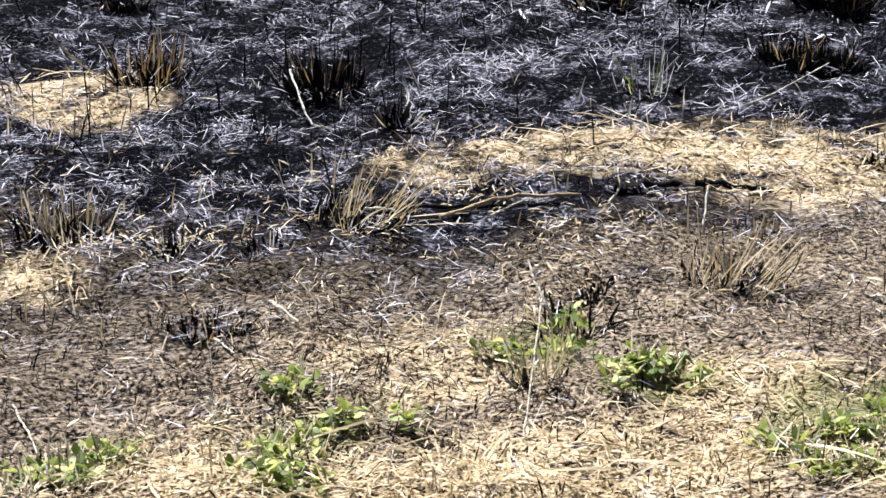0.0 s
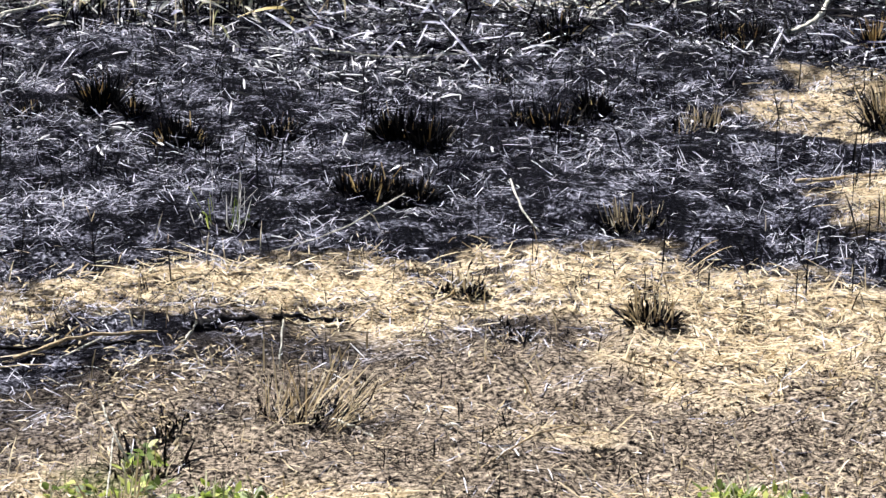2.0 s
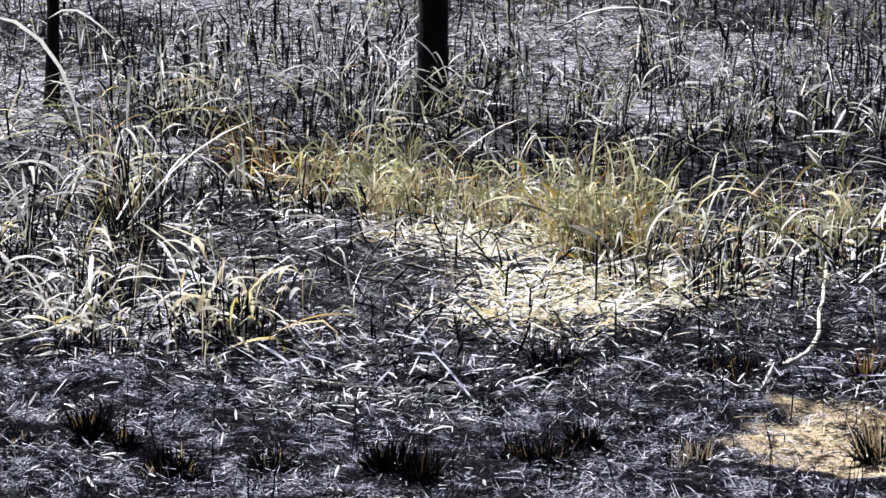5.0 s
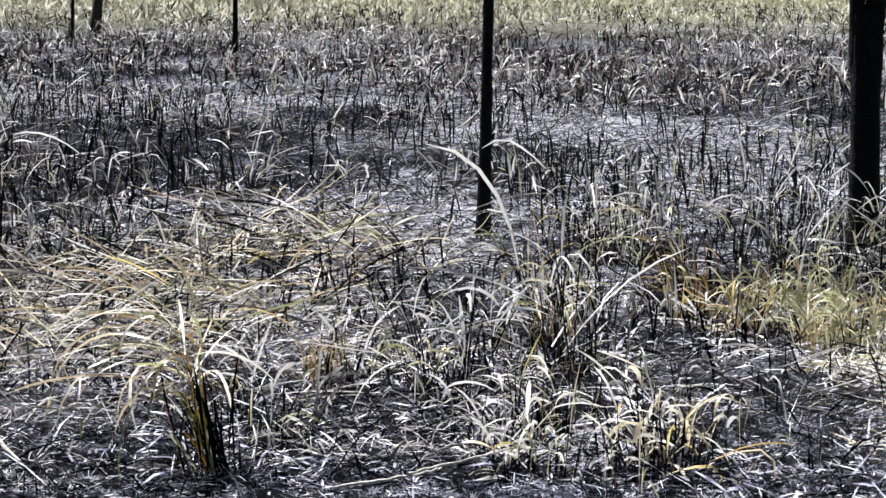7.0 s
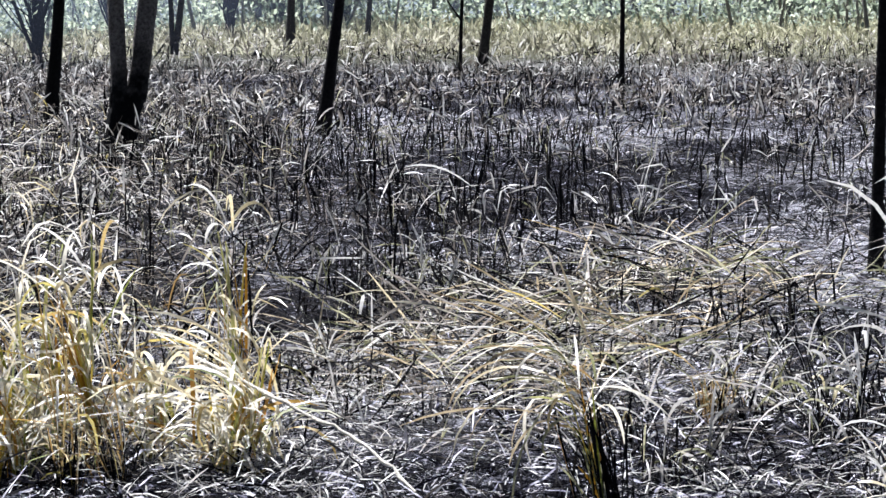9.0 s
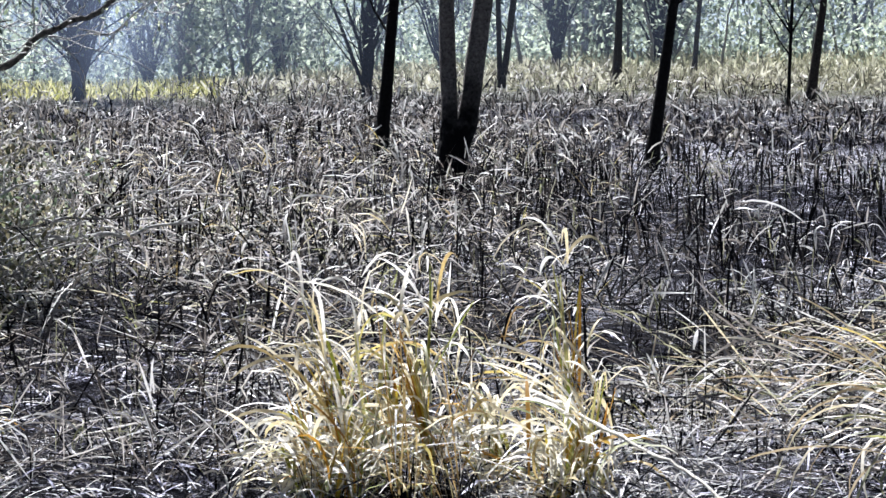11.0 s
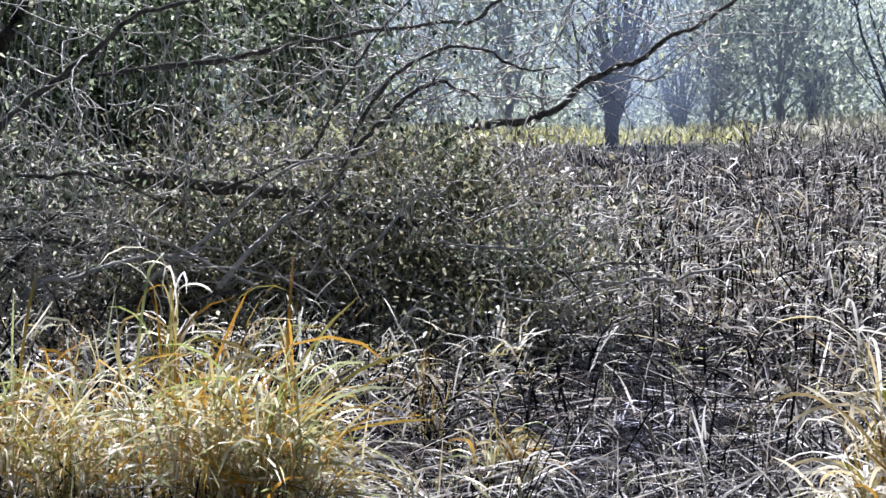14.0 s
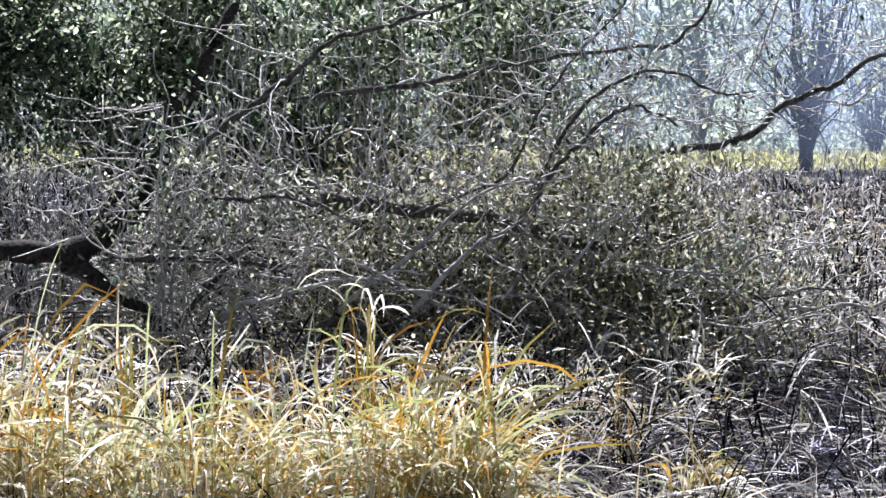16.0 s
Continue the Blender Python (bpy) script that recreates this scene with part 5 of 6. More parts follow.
stubble("char", 1.87, 9.21, 0.11, 0.11)
stubble("straw", 2.09, 7.99, 0.14, 0.16)
stubble("amber", 2.34, 9.15, 0.05, 0.13)
stubble("amber", 2.48, 9.33, 0.06, 0.09)
stubble("char", 1.96, 9.20, 0.09, 0.11)
stubble("char", 3.51, 12.82, 0.21, 0.18)
stubble("char", 0.13, 7.88, 0.12, 0.08)
stubble("char", -1.18, 7.83, 0.14, 0.09)
stubble("few", -0.37, 6.55, 0.05, 0.11)
stubble("few", 0.05, 5.38, 0.09, 0.06)
stubble("few", 1.09, 6.25, 0.07, 0.07)
stubble("straw", 1.06, 5.99, 0.11, 0.09)
stubble("straw", 0.71, 6.33, 0.11, 0.07)
stubble("few", 1.49, 7.94, 0.09, 0.09)
stubble("char", 1.87, 9.05, 0.14, 0.11)
tussock("gold", -7.59, 9.02, 0.69, 0.74, 0)
tussock("gold", -7.10, 9.03, 0.49, 0.58, 0)
tussock("gold", -7.75, 8.63, 0.68, 0.75, 0)
tussock("gold", -6.28, 9.59, 0.94, 0.67, -5)
tussock("gold", -6.58, 9.41, 0.45, 0.56, 0)
tussock("gold", -5.71, 9.47, 0.47, 0.50, -20)
tussock("gold", -6.76, 9.12, 0.44, 0.62, 0)
tussock("gold", -5.97, 9.61, 0.53, 0.64, -8)
cane(-6.72, 10.26, 0.10, 0.91, -4)
cane(-7.52, 9.71, 0.06, 0.77, 6)
cane(-5.96, 10.20, 0.06, 0.46, -16)
tussock("stalk", -6.77, 10.23, 0.22, 0.89, 6)
tussock("stalk", -6.62, 10.33, 0.10, 0.94, -5)
tussock("stalk", -7.52, 9.71, 0.14, 0.72, 10)
tussock("stalk", -7.99, 9.83, 0.07, 0.92, -8)
tussock("stalk", -7.39, 10.21, 0.10, 0.62, 12)
tussock("stalk", -7.29, 10.32, 0.07, 0.79, 0)
tussock("stalk", -6.75, 12.60, 0.08, 0.42, 0)
tussock("stalk", -6.28, 11.80, 0.08, 0.45, 0)
tussock("stalk", -2.91, 11.05, 0.08, 0.89, 4)
tussock("stalk", -3.15, 9.93, 0.12, 0.93, 0)
tussock("stalk", -3.01, 10.06, 0.12, 0.77, 12)
tussock("stalk", -0.06, 12.38, 0.10, 0.80, 8)
cane(-3.51, 10.46, 0.24, 0.86, 10)
cane(-3.30, 10.44, 0.25, 0.89, -3)
cane(-3.50, 10.02, 0.19, 0.51, 14)
cane(-3.04, 10.71, 0.13, 0.58, 10)
cane(-3.22, 12.59, 0.08, 0.81, 3)
cane(-2.70, 10.47, 0.27, 0.52, -8)
tussock("brown", -5.21, 9.75, 0.39, 0.34, -10)
tussock("arch", -4.95, 9.86, 0.26, 0.47, -15)
fountain(-1.19, 9.72, 0.60, 14, 0.6, 50)
tussock("amber", -1.03, 11.68, 0.11, 0.30, 0)
fountain(0.62, 14.75, 0.55, 14, 0.3, 14)
tussock("amber", -1.30, 11.04, 0.17, 0.43, 14)
tussock("olive", 0.32, 9.78, 0.57, 0.40, 0)
tussock("arch", -0.02, 11.73, 0.25, 0.84, 8)
tussock("amber", 0.57, 14.47, 0.40, 0.57, 12)
tussock("amber", 0.80, 13.63, 0.32, 0.37, -12)
tussock("straw", 2.03, 11.99, 0.66, 0.44, -4)
tussock("straw", 1.95, 11.85, 0.5, 0.38, 4)
tussock("olive", 0.35, 10.03, 0.43, 0.37, -5)
tussock("straw", 1.32, 13.02, 0.77, 0.33, 0)
tussock("straw", 1.04, 13.76, 0.59, 0.38, 5)
tussock("straw", 1.68, 12.84, 0.61, 0.25, 0)
tussock("olive", 2.43, 11.40, 0.50, 0.48, -8)
tussock("arch", -0.01, 12.19, 0.36, 0.78, 5)
tussock("arch", -0.54, 11.53, 0.34, 0.40, 10)
tussock("olive", -0.09, 9.56, 0.48, 0.24, 0)
tussock("arch", -1.04, 11.84, 0.14, 0.28, 0)
tussock("arch", -0.50, 11.11, 0.26, 0.41, 3)
tussock("arch", -0.84, 11.69, 0.27, 0.36, -10)
tussock("arch", -0.25, 10.11, 0.35, 0.23, 0)
tussock("arch", 3.73, 20.14, 0.49, 0.89, 5)
tussock("arch", 0.36, 16.46, 0.65, 0.45, 0)
tussock("arch", 2.13, 17.60, 0.70, 0.42, 0)
straw_heap(-1.55, 15.9, 0.85, 1.9, 0.42, 480)
straw_heap(-2.2, 13.4, 0.95, 1.5, 0.36, 480)
straw_heap(-4.6, 14.3, 0.9, 1.3, 0.30, 180)
tussock("arch", -2.51, 21.63, 0.39, 0.52, -10)
tussock("arch", -2.91, 16.71, 0.20, 0.57, -5)
tussock("amber", -7.20, 13.44, 0.18, 0.36, 0)
tussock("arch", -7.44, 14.58, 0.35, 0.48, 0)
tussock("arch", -11.04, 19.77, 0.72, 0.58, 0)
tussock("arch", -7.06, 12.35, 0.73, 0.61, 0)
tussock("gold", -5.56, 11.04, 0.29, 0.29, -10)
tussock("amber", -1.04, 11.95, 0.12, 0.26, 0)
tussock("olive", 2.92, 11.70, 0.38, 0.35, 0)
tussock("straw", 2.94, 12.36, 0.40, 0.32, 0)
tussock("reed", -11.22, 14.84, 0.59, 0.81, 0)
tussock("reed", -11.21, 15.32, 0.45, 0.64, 0)
tussock("reed", -11.34, 14.53, 0.51, 0.69, 0)
tussock("reed", -10.18, 15.07, 0.58, 0.61, 0)
tussock("reed", -9.81, 15.30, 0.54, 0.58, 0)
tussock("reed", -11.83, 14.23, 0.51, 0.62, 0)
tussock("reed", -11.97, 14.79, 0.60, 0.72, 0)
tussock("reed", -10.66, 15.19, 0.51, 0.66, 0)
tussock("reed", -9.63, 15.88, 0.73, 0.55, 0)
tussock("reed", -11.10, 14.63, 0.55, 0.73, 0)
tussock("arch", 2.78, 17.69, 0.56, 0.46, 0)
tussock("arch", 3.46, 16.82, 0.68, 0.44, 0)
tussock("arch", 1.49, 19.34, 0.61, 0.42, 0)
tussock("arch", -1.83, 16.63, 0.66, 0.36, 15)
tussock("arch", -2.92, 16.23, 0.65, 0.32, 15)
tussock("arch", 0.31, 16.82, 0.66, 0.56, 5)
tussock("arch", 1.39, 16.07, 0.70, 0.48, -5)
tussock("arch", -2.59, 12.43, 0.50, 0.35, 8)
tussock("arch", -1.02, 10.32, 0.40, 0.30, -5)
tussock("olive", -0.12, 10.50, 0.41, 0.39, 0)
tussock("arch", 1.92, 11.11, 0.26, 0.24, 0)
tussock("arch", 2.19, 10.82, 0.34, 0.28, 0)

# ---- fallen sticks ----
STICKS = {"white": ("bleached pale stalk lying on the burnt ground", STICK_WHITE),
          "pale": ("thin pale stick lying across the char", STICK_WHITE),
          "straw": ("thin tan stalk lying on straw", STICK_TAN),
          "bark": ("brown stick with peeling bark", STICK_TAN),
          "char": ("long charred stick burnt black", BARK_CHAR)}


def stick(kind, radius, *points):
    label, mat = STICKS[kind]
    p = np.array(points, float)
    p[:, 2] += ground_z(p[:, 0], p[:, 1]) + radius * 0.6
    if len(p) == 2:
        p = np.array([p[0], (p[0] + p[1]) / 2 + [0, 0, 0.004], p[1]])
    fine = smooth_line(p, 6)
    seq[0] += 1
    g = np.random.default_rng(seq[0])
    fine = fine + g.normal(0, radius * 0.4, fine.shape)
    r = np.linspace(radius * 1.1, radius * 0.7, len(fine)) * g.uniform(0.65, 1.25, len(fine))
    v, f = tube(fine - p[0], r, 7)
    ob = tagged(new("stick", mesh_of("stick", v, f, mat)), label, "stick", "fallen sticks")
    ob.location = p[0]


stick("white", 0.0027, (0.28, 5.73, 0.00), (0.28, 5.74, 0.03), (0.29, 5.80, 0.07))
stick("pale", 0.0020, (0.31, 6.61, 0.00), (0.46, 6.71, 0.03), (0.63, 6.92, 0.06))
stick("white", 0.0026, (0.90, 7.06, 0.06), (0.91, 6.89, 0.03), (0.94, 6.83, 0.00))
stick("pale", 0.0019, (-0.35, 6.60, 0.00), (-0.35, 6.67, 0.05), (-0.37, 6.68, 0.10))
stick("white", 0.0033, (0.09, 5.90, 0.00), (0.11, 5.91, 0.02), (0.12, 5.91, 0.04))
stick("pale", 0.0024, (-0.00, 5.13, 0.00), (-0.03, 5.14, 0.05), (-0.06, 5.21, 0.10))
stick("pale", 0.0016, (-0.15, 5.81, 0.00), (-0.10, 5.81, 0.02), (-0.05, 5.87, 0.04))
stick("char", 0.005, (-0.43, 5.72, 0.01), (-0.28, 5.83, 0.02), (-0.12, 5.90, 0.01), (0.00, 5.95, 0.00))
stick("char", 0.009, (0.11, 6.02, 0.0), (0.20, 6.05, 0.012), (0.26, 6.06, 0.0))
stick("char", 0.007, (0.28, 6.07, 0.006), (0.36, 6.10, 0.01), (0.44, 6.13, 0.0))
stick("bark", 0.004, (-0.24, 5.78, 0.03), (-0.11, 5.80, 0.04), (0.04, 5.92, 0.03))
stick("straw", 0.0020, (0.60, 5.08, 0.00), (0.72, 5.19, 0.02), (0.84, 5.24, 0.03))
stick("white", 0.0035, (0.57, 5.35, 0.00), (0.59, 5.30, 0.01))
stick("white", 0.0030, (0.36, 5.37, 0.01), (0.43, 5.31, 0.01))
stick("pale", 0.0086, (2.07, 9.19, 0.01), (2.17, 9.33, 0.02), (2.31, 9.72, 0.03), (2.55, 10.58, 0.06), (2.61, 10.79, 0.10))
stick("straw", 0.0052, (1.65, 7.23, 0.01), (1.82, 7.26, 0.02), (2.02, 7.39, 0.02), (2.10, 7.53, 0.02))
stick("pale", 0.0036, (0.53, 9.18, 0.01), (0.78, 9.15, 0.01), (1.02, 9.22, 0.02))
stick("white", 0.0084, (-3.03, 11.05, 0.34), (-2.51, 10.28, 0.30), (-2.26, 10.01, 0.26), (-2.04, 9.80, 0.20), (-1.80, 9.48, 0.10))
stick("white", 0.0061, (-0.73, 8.94, 0.10), (-0.57, 9.10, 0.10), (-0.41, 9.11, 0.12))
stick("white", 0.0025, (-0.63, 6.77, 0.06), (-0.57, 6.60, 0.02), (-0.51, 6.55, 0.00))
stick("white", 0.0028, (-0.52, 5.19, 0.01), (-0.46, 5.09, 0.01))
stick("white", 0.0018, (0.04, 4.90, 0.02), (0.09, 4.96, 0.02), (0.14, 5.01, 0.02))
stick("bark", 0.0019, (-0.03, 5.17, 0.05), (-0.01, 5.15, 0.00))
stick("white", 0.0021, (-0.90, 4.75, 0.00), (-0.83, 4.60, 0.01))
stick("white", 0.0023, (-0.61, 5.08, 0.00), (-0.56, 4.98, 0.01))
stick("white", 0.0043, (-0.32, 5.72, 0.00), (-0.33, 5.72, 0.03))
stick("white", 0.0026, (-0.38, 5.68, 0.05), (-0.32, 5.68, 0.05))
stick("straw", 0.0026, (0.94, 5.64, 0.03), (1.05, 5.58, 0.00))
stick("straw", 0.0016, (1.20, 6.46, 0.03), (1.17, 6.04, 0.02), (1.16, 5.72, 0.00))
stick("white", 0.0054, (-0.51, 9.06, 0.12), (-0.36, 9.20, 0.12), (-0.18, 9.39, 0.14))
stick("pale", 0.0037, (1.46, 9.26, 0.01), (1.60, 9.35, 0.01))
stick("straw", 0.0021, (0.01, 4.58, 0.01), (0.11, 4.59, 0.01))
stick("pale", 0.0018, (-0.06, 4.63, 0.00), (-0.03, 4.88, 0.15))

# ---- low green weeds on the near straw ----
def weed(x, y, size, seed):
    g = np.random.default_rng(seed)
    root = tagged(new("weed"), "low green leafy weed on dry straw", "weed", "green weeds on the near ground")
    root.location = (x, y, float(ground_z(x, y)))
    n = int(60 * size / 0.1)
    r = size * np.sqrt(g.random(n))
    a = g.uniform(0, 6.28, n)
    h = g.uniform(0.003, 0.028, n)
    v, f = blades(np.stack([r * np.cos(a), r * np.sin(a), h], 1), g.uniform(0, 6.28, n), g.uniform(0.012, 0.030, n), g.uniform(0.009, 0.018, n), g.uniform(0.5, 1.6, n), g.uniform(0, 0.8, n), 2, g.uniform(-0.5, 0.5, n), 0.2)
    part("leaf_mass", mesh_of("leaf_mass", v, f, WEED), root, "", "stuff")
    m = n // 3
    v, f = blades(np.stack([r[:m] * np.cos(a[:m]), r[:m] * np.sin(a[:m]), np.zeros(m)], 1), g.uniform(0, 6.28, m), g.uniform(0.03, 0.08, m), 0.003, g.uniform(0, 0.8, m), g.uniform(0, 0.8, m), 3)
    part("stem_mass", mesh_of("stem_mass", v, f, OLIVE), root, "", "stuff")


def weeds():
    g = np.random.default_rng(77)
    for k, px, py, a, b in list(PATCHES):
        if k != "green":
            continue
        d = math.hypot(px, py)
        for m in range(max(4, int(a * 60))):
            q, w = math.sqrt(g.random()), g.uniform(0, 6.28)
            lat, rad = a * q * math.cos(w), b * q * math.sin(w)
            weed(px - lat * py / d + rad * px / d, py + lat * px / d + rad * py / d, g.uniform(0.025, 0.055), int(g.integers(1e6)))


weeds()

# ---- litter and grass that nobody could count ----
def scatter(n, r0, r1, t0, t1, power=0.5):
    r = (r0 ** (2 * power) + (r1 ** (2 * power) - r0 ** (2 * power)) * rng.random(n)) ** (1 / (2 * power))
    return polar(r, rng.uniform(t0, t1, n))


def lying(name, label, n, r0, r1, t0, t1, keep, length, width, mat, lift=0.012, power=0.5, segs=2, along=None, rise=0.22):
    """Bits that lie about on the ground."""
    x, y = scatter(n, r0, r1, t0, t1, power)
    k = rng.random(n) < keep(x, y)
    x, y = x[k], y[k]
    n = len(x)
    z = ground_z(x, y) + rng.random(n) ** 2 * lift + 0.002
    az = rng.uniform(0, 6.28, n)
    if along is not None:
        az = np.where(rng.random(n) < 0.6, along + rng.normal(0, 0.4, n) + 3.1416 * (rng.random(n) < 0.5), az)
    v, f = blades(np.stack([x, y, z], 1), az, rng.uniform(*length, n), rng.uniform(*width, n), 1.57 - np.abs(rng.normal(0, rise, n)), rng.normal(rise * 1.3, 0.35, n), segs, rng.uniform(-0.8, 0.8, n), 0.35)
    tagged(new(name, mesh_of(name, v, f, mat)), label, "litter", kind="stuff")


def sharp(x, y, size, seed, cut=0.47, soft=0.16):
    return np.clip((vnoise(x, y, size, seed) * 0.65 + vnoise(x, y, size * 0.35, seed + 1) * 0.35 - cut) / soft + 0.5, 0.03, 1)


def turn_of(x, y):
    return np.degrees(np.arctan2(-x, y))


def left_side(x, y):
    return np.clip((turn_of(x, y) - 5) / 9, 0, 1)


def straw_share(x, y):
    return np.clip(cover("straw", x, y) * (1 - 0.85 * cover("dark", x, y)), 0, 1) * (0.2 + 0.8 * sharp(x, y, 0.16, 62, 0.42, 0.2))


def burnt_part(x, y):
    """The black ground beyond the scorched soil, and the dark patches with their painted tuft shadows."""
    return np.clip((np.hypot(x, y) - soil_line(x, y) - 0.55 * vnoise(x, y, 0.6, 67)) / 0.4 + cover("dark", x, y), 0.1, 1)


lying("charred_litter", "black and silvery burnt grass litter", 210000, 4.0, 11.5, -18, 14, lambda x, y: burnt_part(x, y) * (1 - 0.65 * cover("dark", x, y)) * (1 - 0.6 * straw_share(x, y)) * (0.2 + 0.8 * sharp(x, y, 0.22, 66)), (0.010, 0.050), (0.002, 0.0055), CHAR_BITS, 0.035, 0.5, 1, None, 0.45)
lying("scorched_litter", "brown and black scorched litter on bare soil", 70000, 4.0, 6.8, -18, 14, lambda x, y: (1.05 - burnt_part(x, y)) * (1 - 0.6 * straw_share(x, y)) * (0.25 + 0.75 * sharp(x, y, 0.2, 68)), (0.008, 0.040), (0.002, 0.0055), SOIL_BITS, 0.03, 0.5, 1, None, 0.45)
lying("straw_litter", "dry tan straw lying on the ground", 110000, 4.0, 11.5, -18, 14, lambda x, y: straw_share(x, y), (0.01, 0.06), (0.002, 0.005), STRAW, 0.02)
lying("loose_straw", "scattered straw bits on brown soil", 42000, 4.0, 6.4, -18, 14, lambda x, y: 0.04 + 0.7 * sharp(x, y, 0.5, 5, 0.55), (0.006, 0.035), (0.002, 0.005), STRAW, 0.02, 0.5, 2, None, 0.4)
lying("straw_stalks", "longer straw stalks lying on the tan patches", 3000, 4.0, 11.5, -18, 14, lambda x, y: straw_share(x, y), (0.06, 0.2), (0.003, 0.006), STRAW, 0.04, 0.5, 4, 0.3, 0.2)
lying("pale_litter", "scattered bleached straw bits on char", 16000, 4.0, 11.5, -18, 14, lambda x, y: 0.1 + 0.7 * sharp(x, y, 0.5, 6), (0.01, 0.05), (0.0015, 0.0032), GREY, 0.03, 0.5, 2, None, 0.4)
lying("field_litter", "grey ash and straw litter under the burnt grass", 56000, 11.0, 40, -17, 42, lambda x, y: (0.04 + 0.96 * sharp(x, y, 0.7, 7)) * (1 - 0.8 * cover("black", x, y)), (0.05, 0.22), (0.006, 0.016), GREY, 0.06, 0.35, 2, None, 0.35)
lying("field_char", "charred grass litter in the field", 40000, 9.0, 40, -17, 42, lambda x, y: 0.2 + 0.8 * sharp(x, y, 0.9, 8), (0.05, 0.26), (0.005, 0.014), CHAR_BITS, 0.08, 0.35, 2, None, 0.35)
lying("fallen_black_stems", "thin black stems fallen across the ash", 40000, 9.5, 38, -17, 42, lambda x, y: 0.35 + 0.65 * sharp(x, y, 0.8, 18), (0.08, 0.4), (0.004, 0.010), CHAR, 0.1, 0.35, 3, None, 0.3)
lying("bleached_field_straw", "white bleached straw bits strewn over the char", 78000, 7.4, 13, -17, 42, lambda x, y: np.clip((np.hypot(x, y) - 7.4) / 2.5, 0, 1) * (0.1 + 0.9 * sharp(x, y, 0.6, 10, 0.5)), (0.015, 0.07), (0.004, 0.009), GREY, 0.04, 0.5, 2, None, 0.4)
lying("far_black_stems", "black stems fallen across the farther ash", 34000, 15, 38, -17, 42, lambda x, y: 0.3 + 0.7 * sharp(x, y, 1.1, 38), (0.1, 0.4), (0.008, 0.015), CHAR, 0.12, 0.5, 2, None, 0.4)
lying("pale_straw_bed", "bed of pale bleached straw", 36000, 8.5, 14, -16, 4, lambda x, y: cover("pale", x, y), (0.04, 0.2), (0.005, 0.010), BLEACHED, 0.05, 0.5, 3, None, 0.25)
lying("white_field_straw", "white broken straws among the tussocks", 34000, 9.9, 15, -2, 42, lambda x, y: (0.1 + 0.9 * sharp(x, y, 0.9, 28, 0.5)) * (1 - 0.5 * left_side(x, y)) * (1 - 0.8 * cover("black", x, y)), (0.04, 0.2), (0.0035, 0.008), PALE, 0.1, 0.5, 3, None, 0.45)
lying("flattened_straw", "long flattened straws lying in the field", 15000, 10.8, 34, -17, 42, lambda x, y: sharp(x, y, 1.6, 9, 0.52) * (0.4 + 0.6 * left_side(x, y)), (0.18, 0.6), (0.006, 0.013), BROWN, 0.22, 0.35, 4, 0.35, 0.3)

def open_side(x, y):
    """The open field between the leaning trees and the spreading tree."""
    t, r = turn_of(x, y), np.hypot(x, y)
    return np.clip((t - 13) / 4, 0, 1) * np.clip((36 - t) / 6, 0.3, 1) * np.clip((r - 14) / 3, 0, 1)


lying("tangled_straw", "pale broken leaves tangled over the burnt stems", 9000, 12.5, 40, 10, 38, lambda x, y: open_side(x, y) * (0.3 + 0.7 * sharp(x, y, 1.3, 48)) * (1 - 0.6 * cover("black", x, y)), (0.1, 0.4), (0.007, 0.016), BLEACHED, 0.4, 0.35, 3, None, 0.6)
lying("tangled_brown_straw", "tan broken leaves tangled over the burnt stems", 18000, 12.5, 50, 10, 38, lambda x, y: open_side(x, y) * (0.3 + 0.7 * sharp(x, y, 1.3, 58)) * (1 - 0.6 * cover("black", x, y)), (0.1, 0.45), (0.008, 0.017), BROWN, 0.4, 0.35, 3, None, 0.6)
lying("tangled_black_straw", "black burnt stems fallen criss-cross", 12000, 11.5, 50, 8, 38, lambda x, y: left_side(x, y) * (0.3 + 0.7 * sharp(x, y, 1.1, 59)), (0.15, 0.6), (0.007, 0.016), CHAR, 0.35, 0.35, 3, None, 0.6)

lying("criss_cross_straw", "thin brown straws fallen criss-cross over black stems", 1800, 10.3, 16, 15, 35, lambda x, y: 0.1 + 0.9 * sharp(x, y, 0.8, 107), (0.12, 0.5), (0.003, 0.007), BROWN, 0.25, 0.5, 4, None, 0.5)
lying("brush_straw", "pale dry leaves lying under the brush", 5200, 15.2, 18.2, 26, 43, lambda x, y: 0.2 + 0.8 * sharp(x, y, 0.7, 73), (0.08, 0.3), (0.007, 0.015), BLEACHED, 0.35, 0.5, 3, None, 0.6)


def standing(name, label, n, r0, r1, t0, t1, keep, height, width, mat, lean, bend, power=0.5, segs=4, grow=None):
    x, y = scatter(n, r0, r1, t0, t1, power)
    k = rng.random(n) < keep(x, y)
    x, y = x[k], y[k]
    n = len(x)
    h = rng.uniform(*height, n) * (grow(x, y) if grow else 1.0)
    v, f = blades(np.stack([x, y, ground_z(x, y) - 0.01], 1), rng.uniform(0, 6.28, n), h, rng.uniform(*width, n), np.abs(rng.normal(0, lean, n)), rng.uniform(*bend, n), segs, rng.uniform(-1.2, 1.2, n), 0.2)
    tagged(new(name, mesh_of(name, v, f, mat)), label, "grass", kind="stuff")


standing("burnt_sprigs", "small black sprigs standing on scorched soil", 1500, 4.2, 7.0, -17, 13, lambda x, y: 0.2 + 0.8 * sharp(x, y, 0.3, 101), (0.015, 0.06), (0.0018, 0.0035), CHAR, 0.45, (-0.4, 0.8), 0.5, 3)
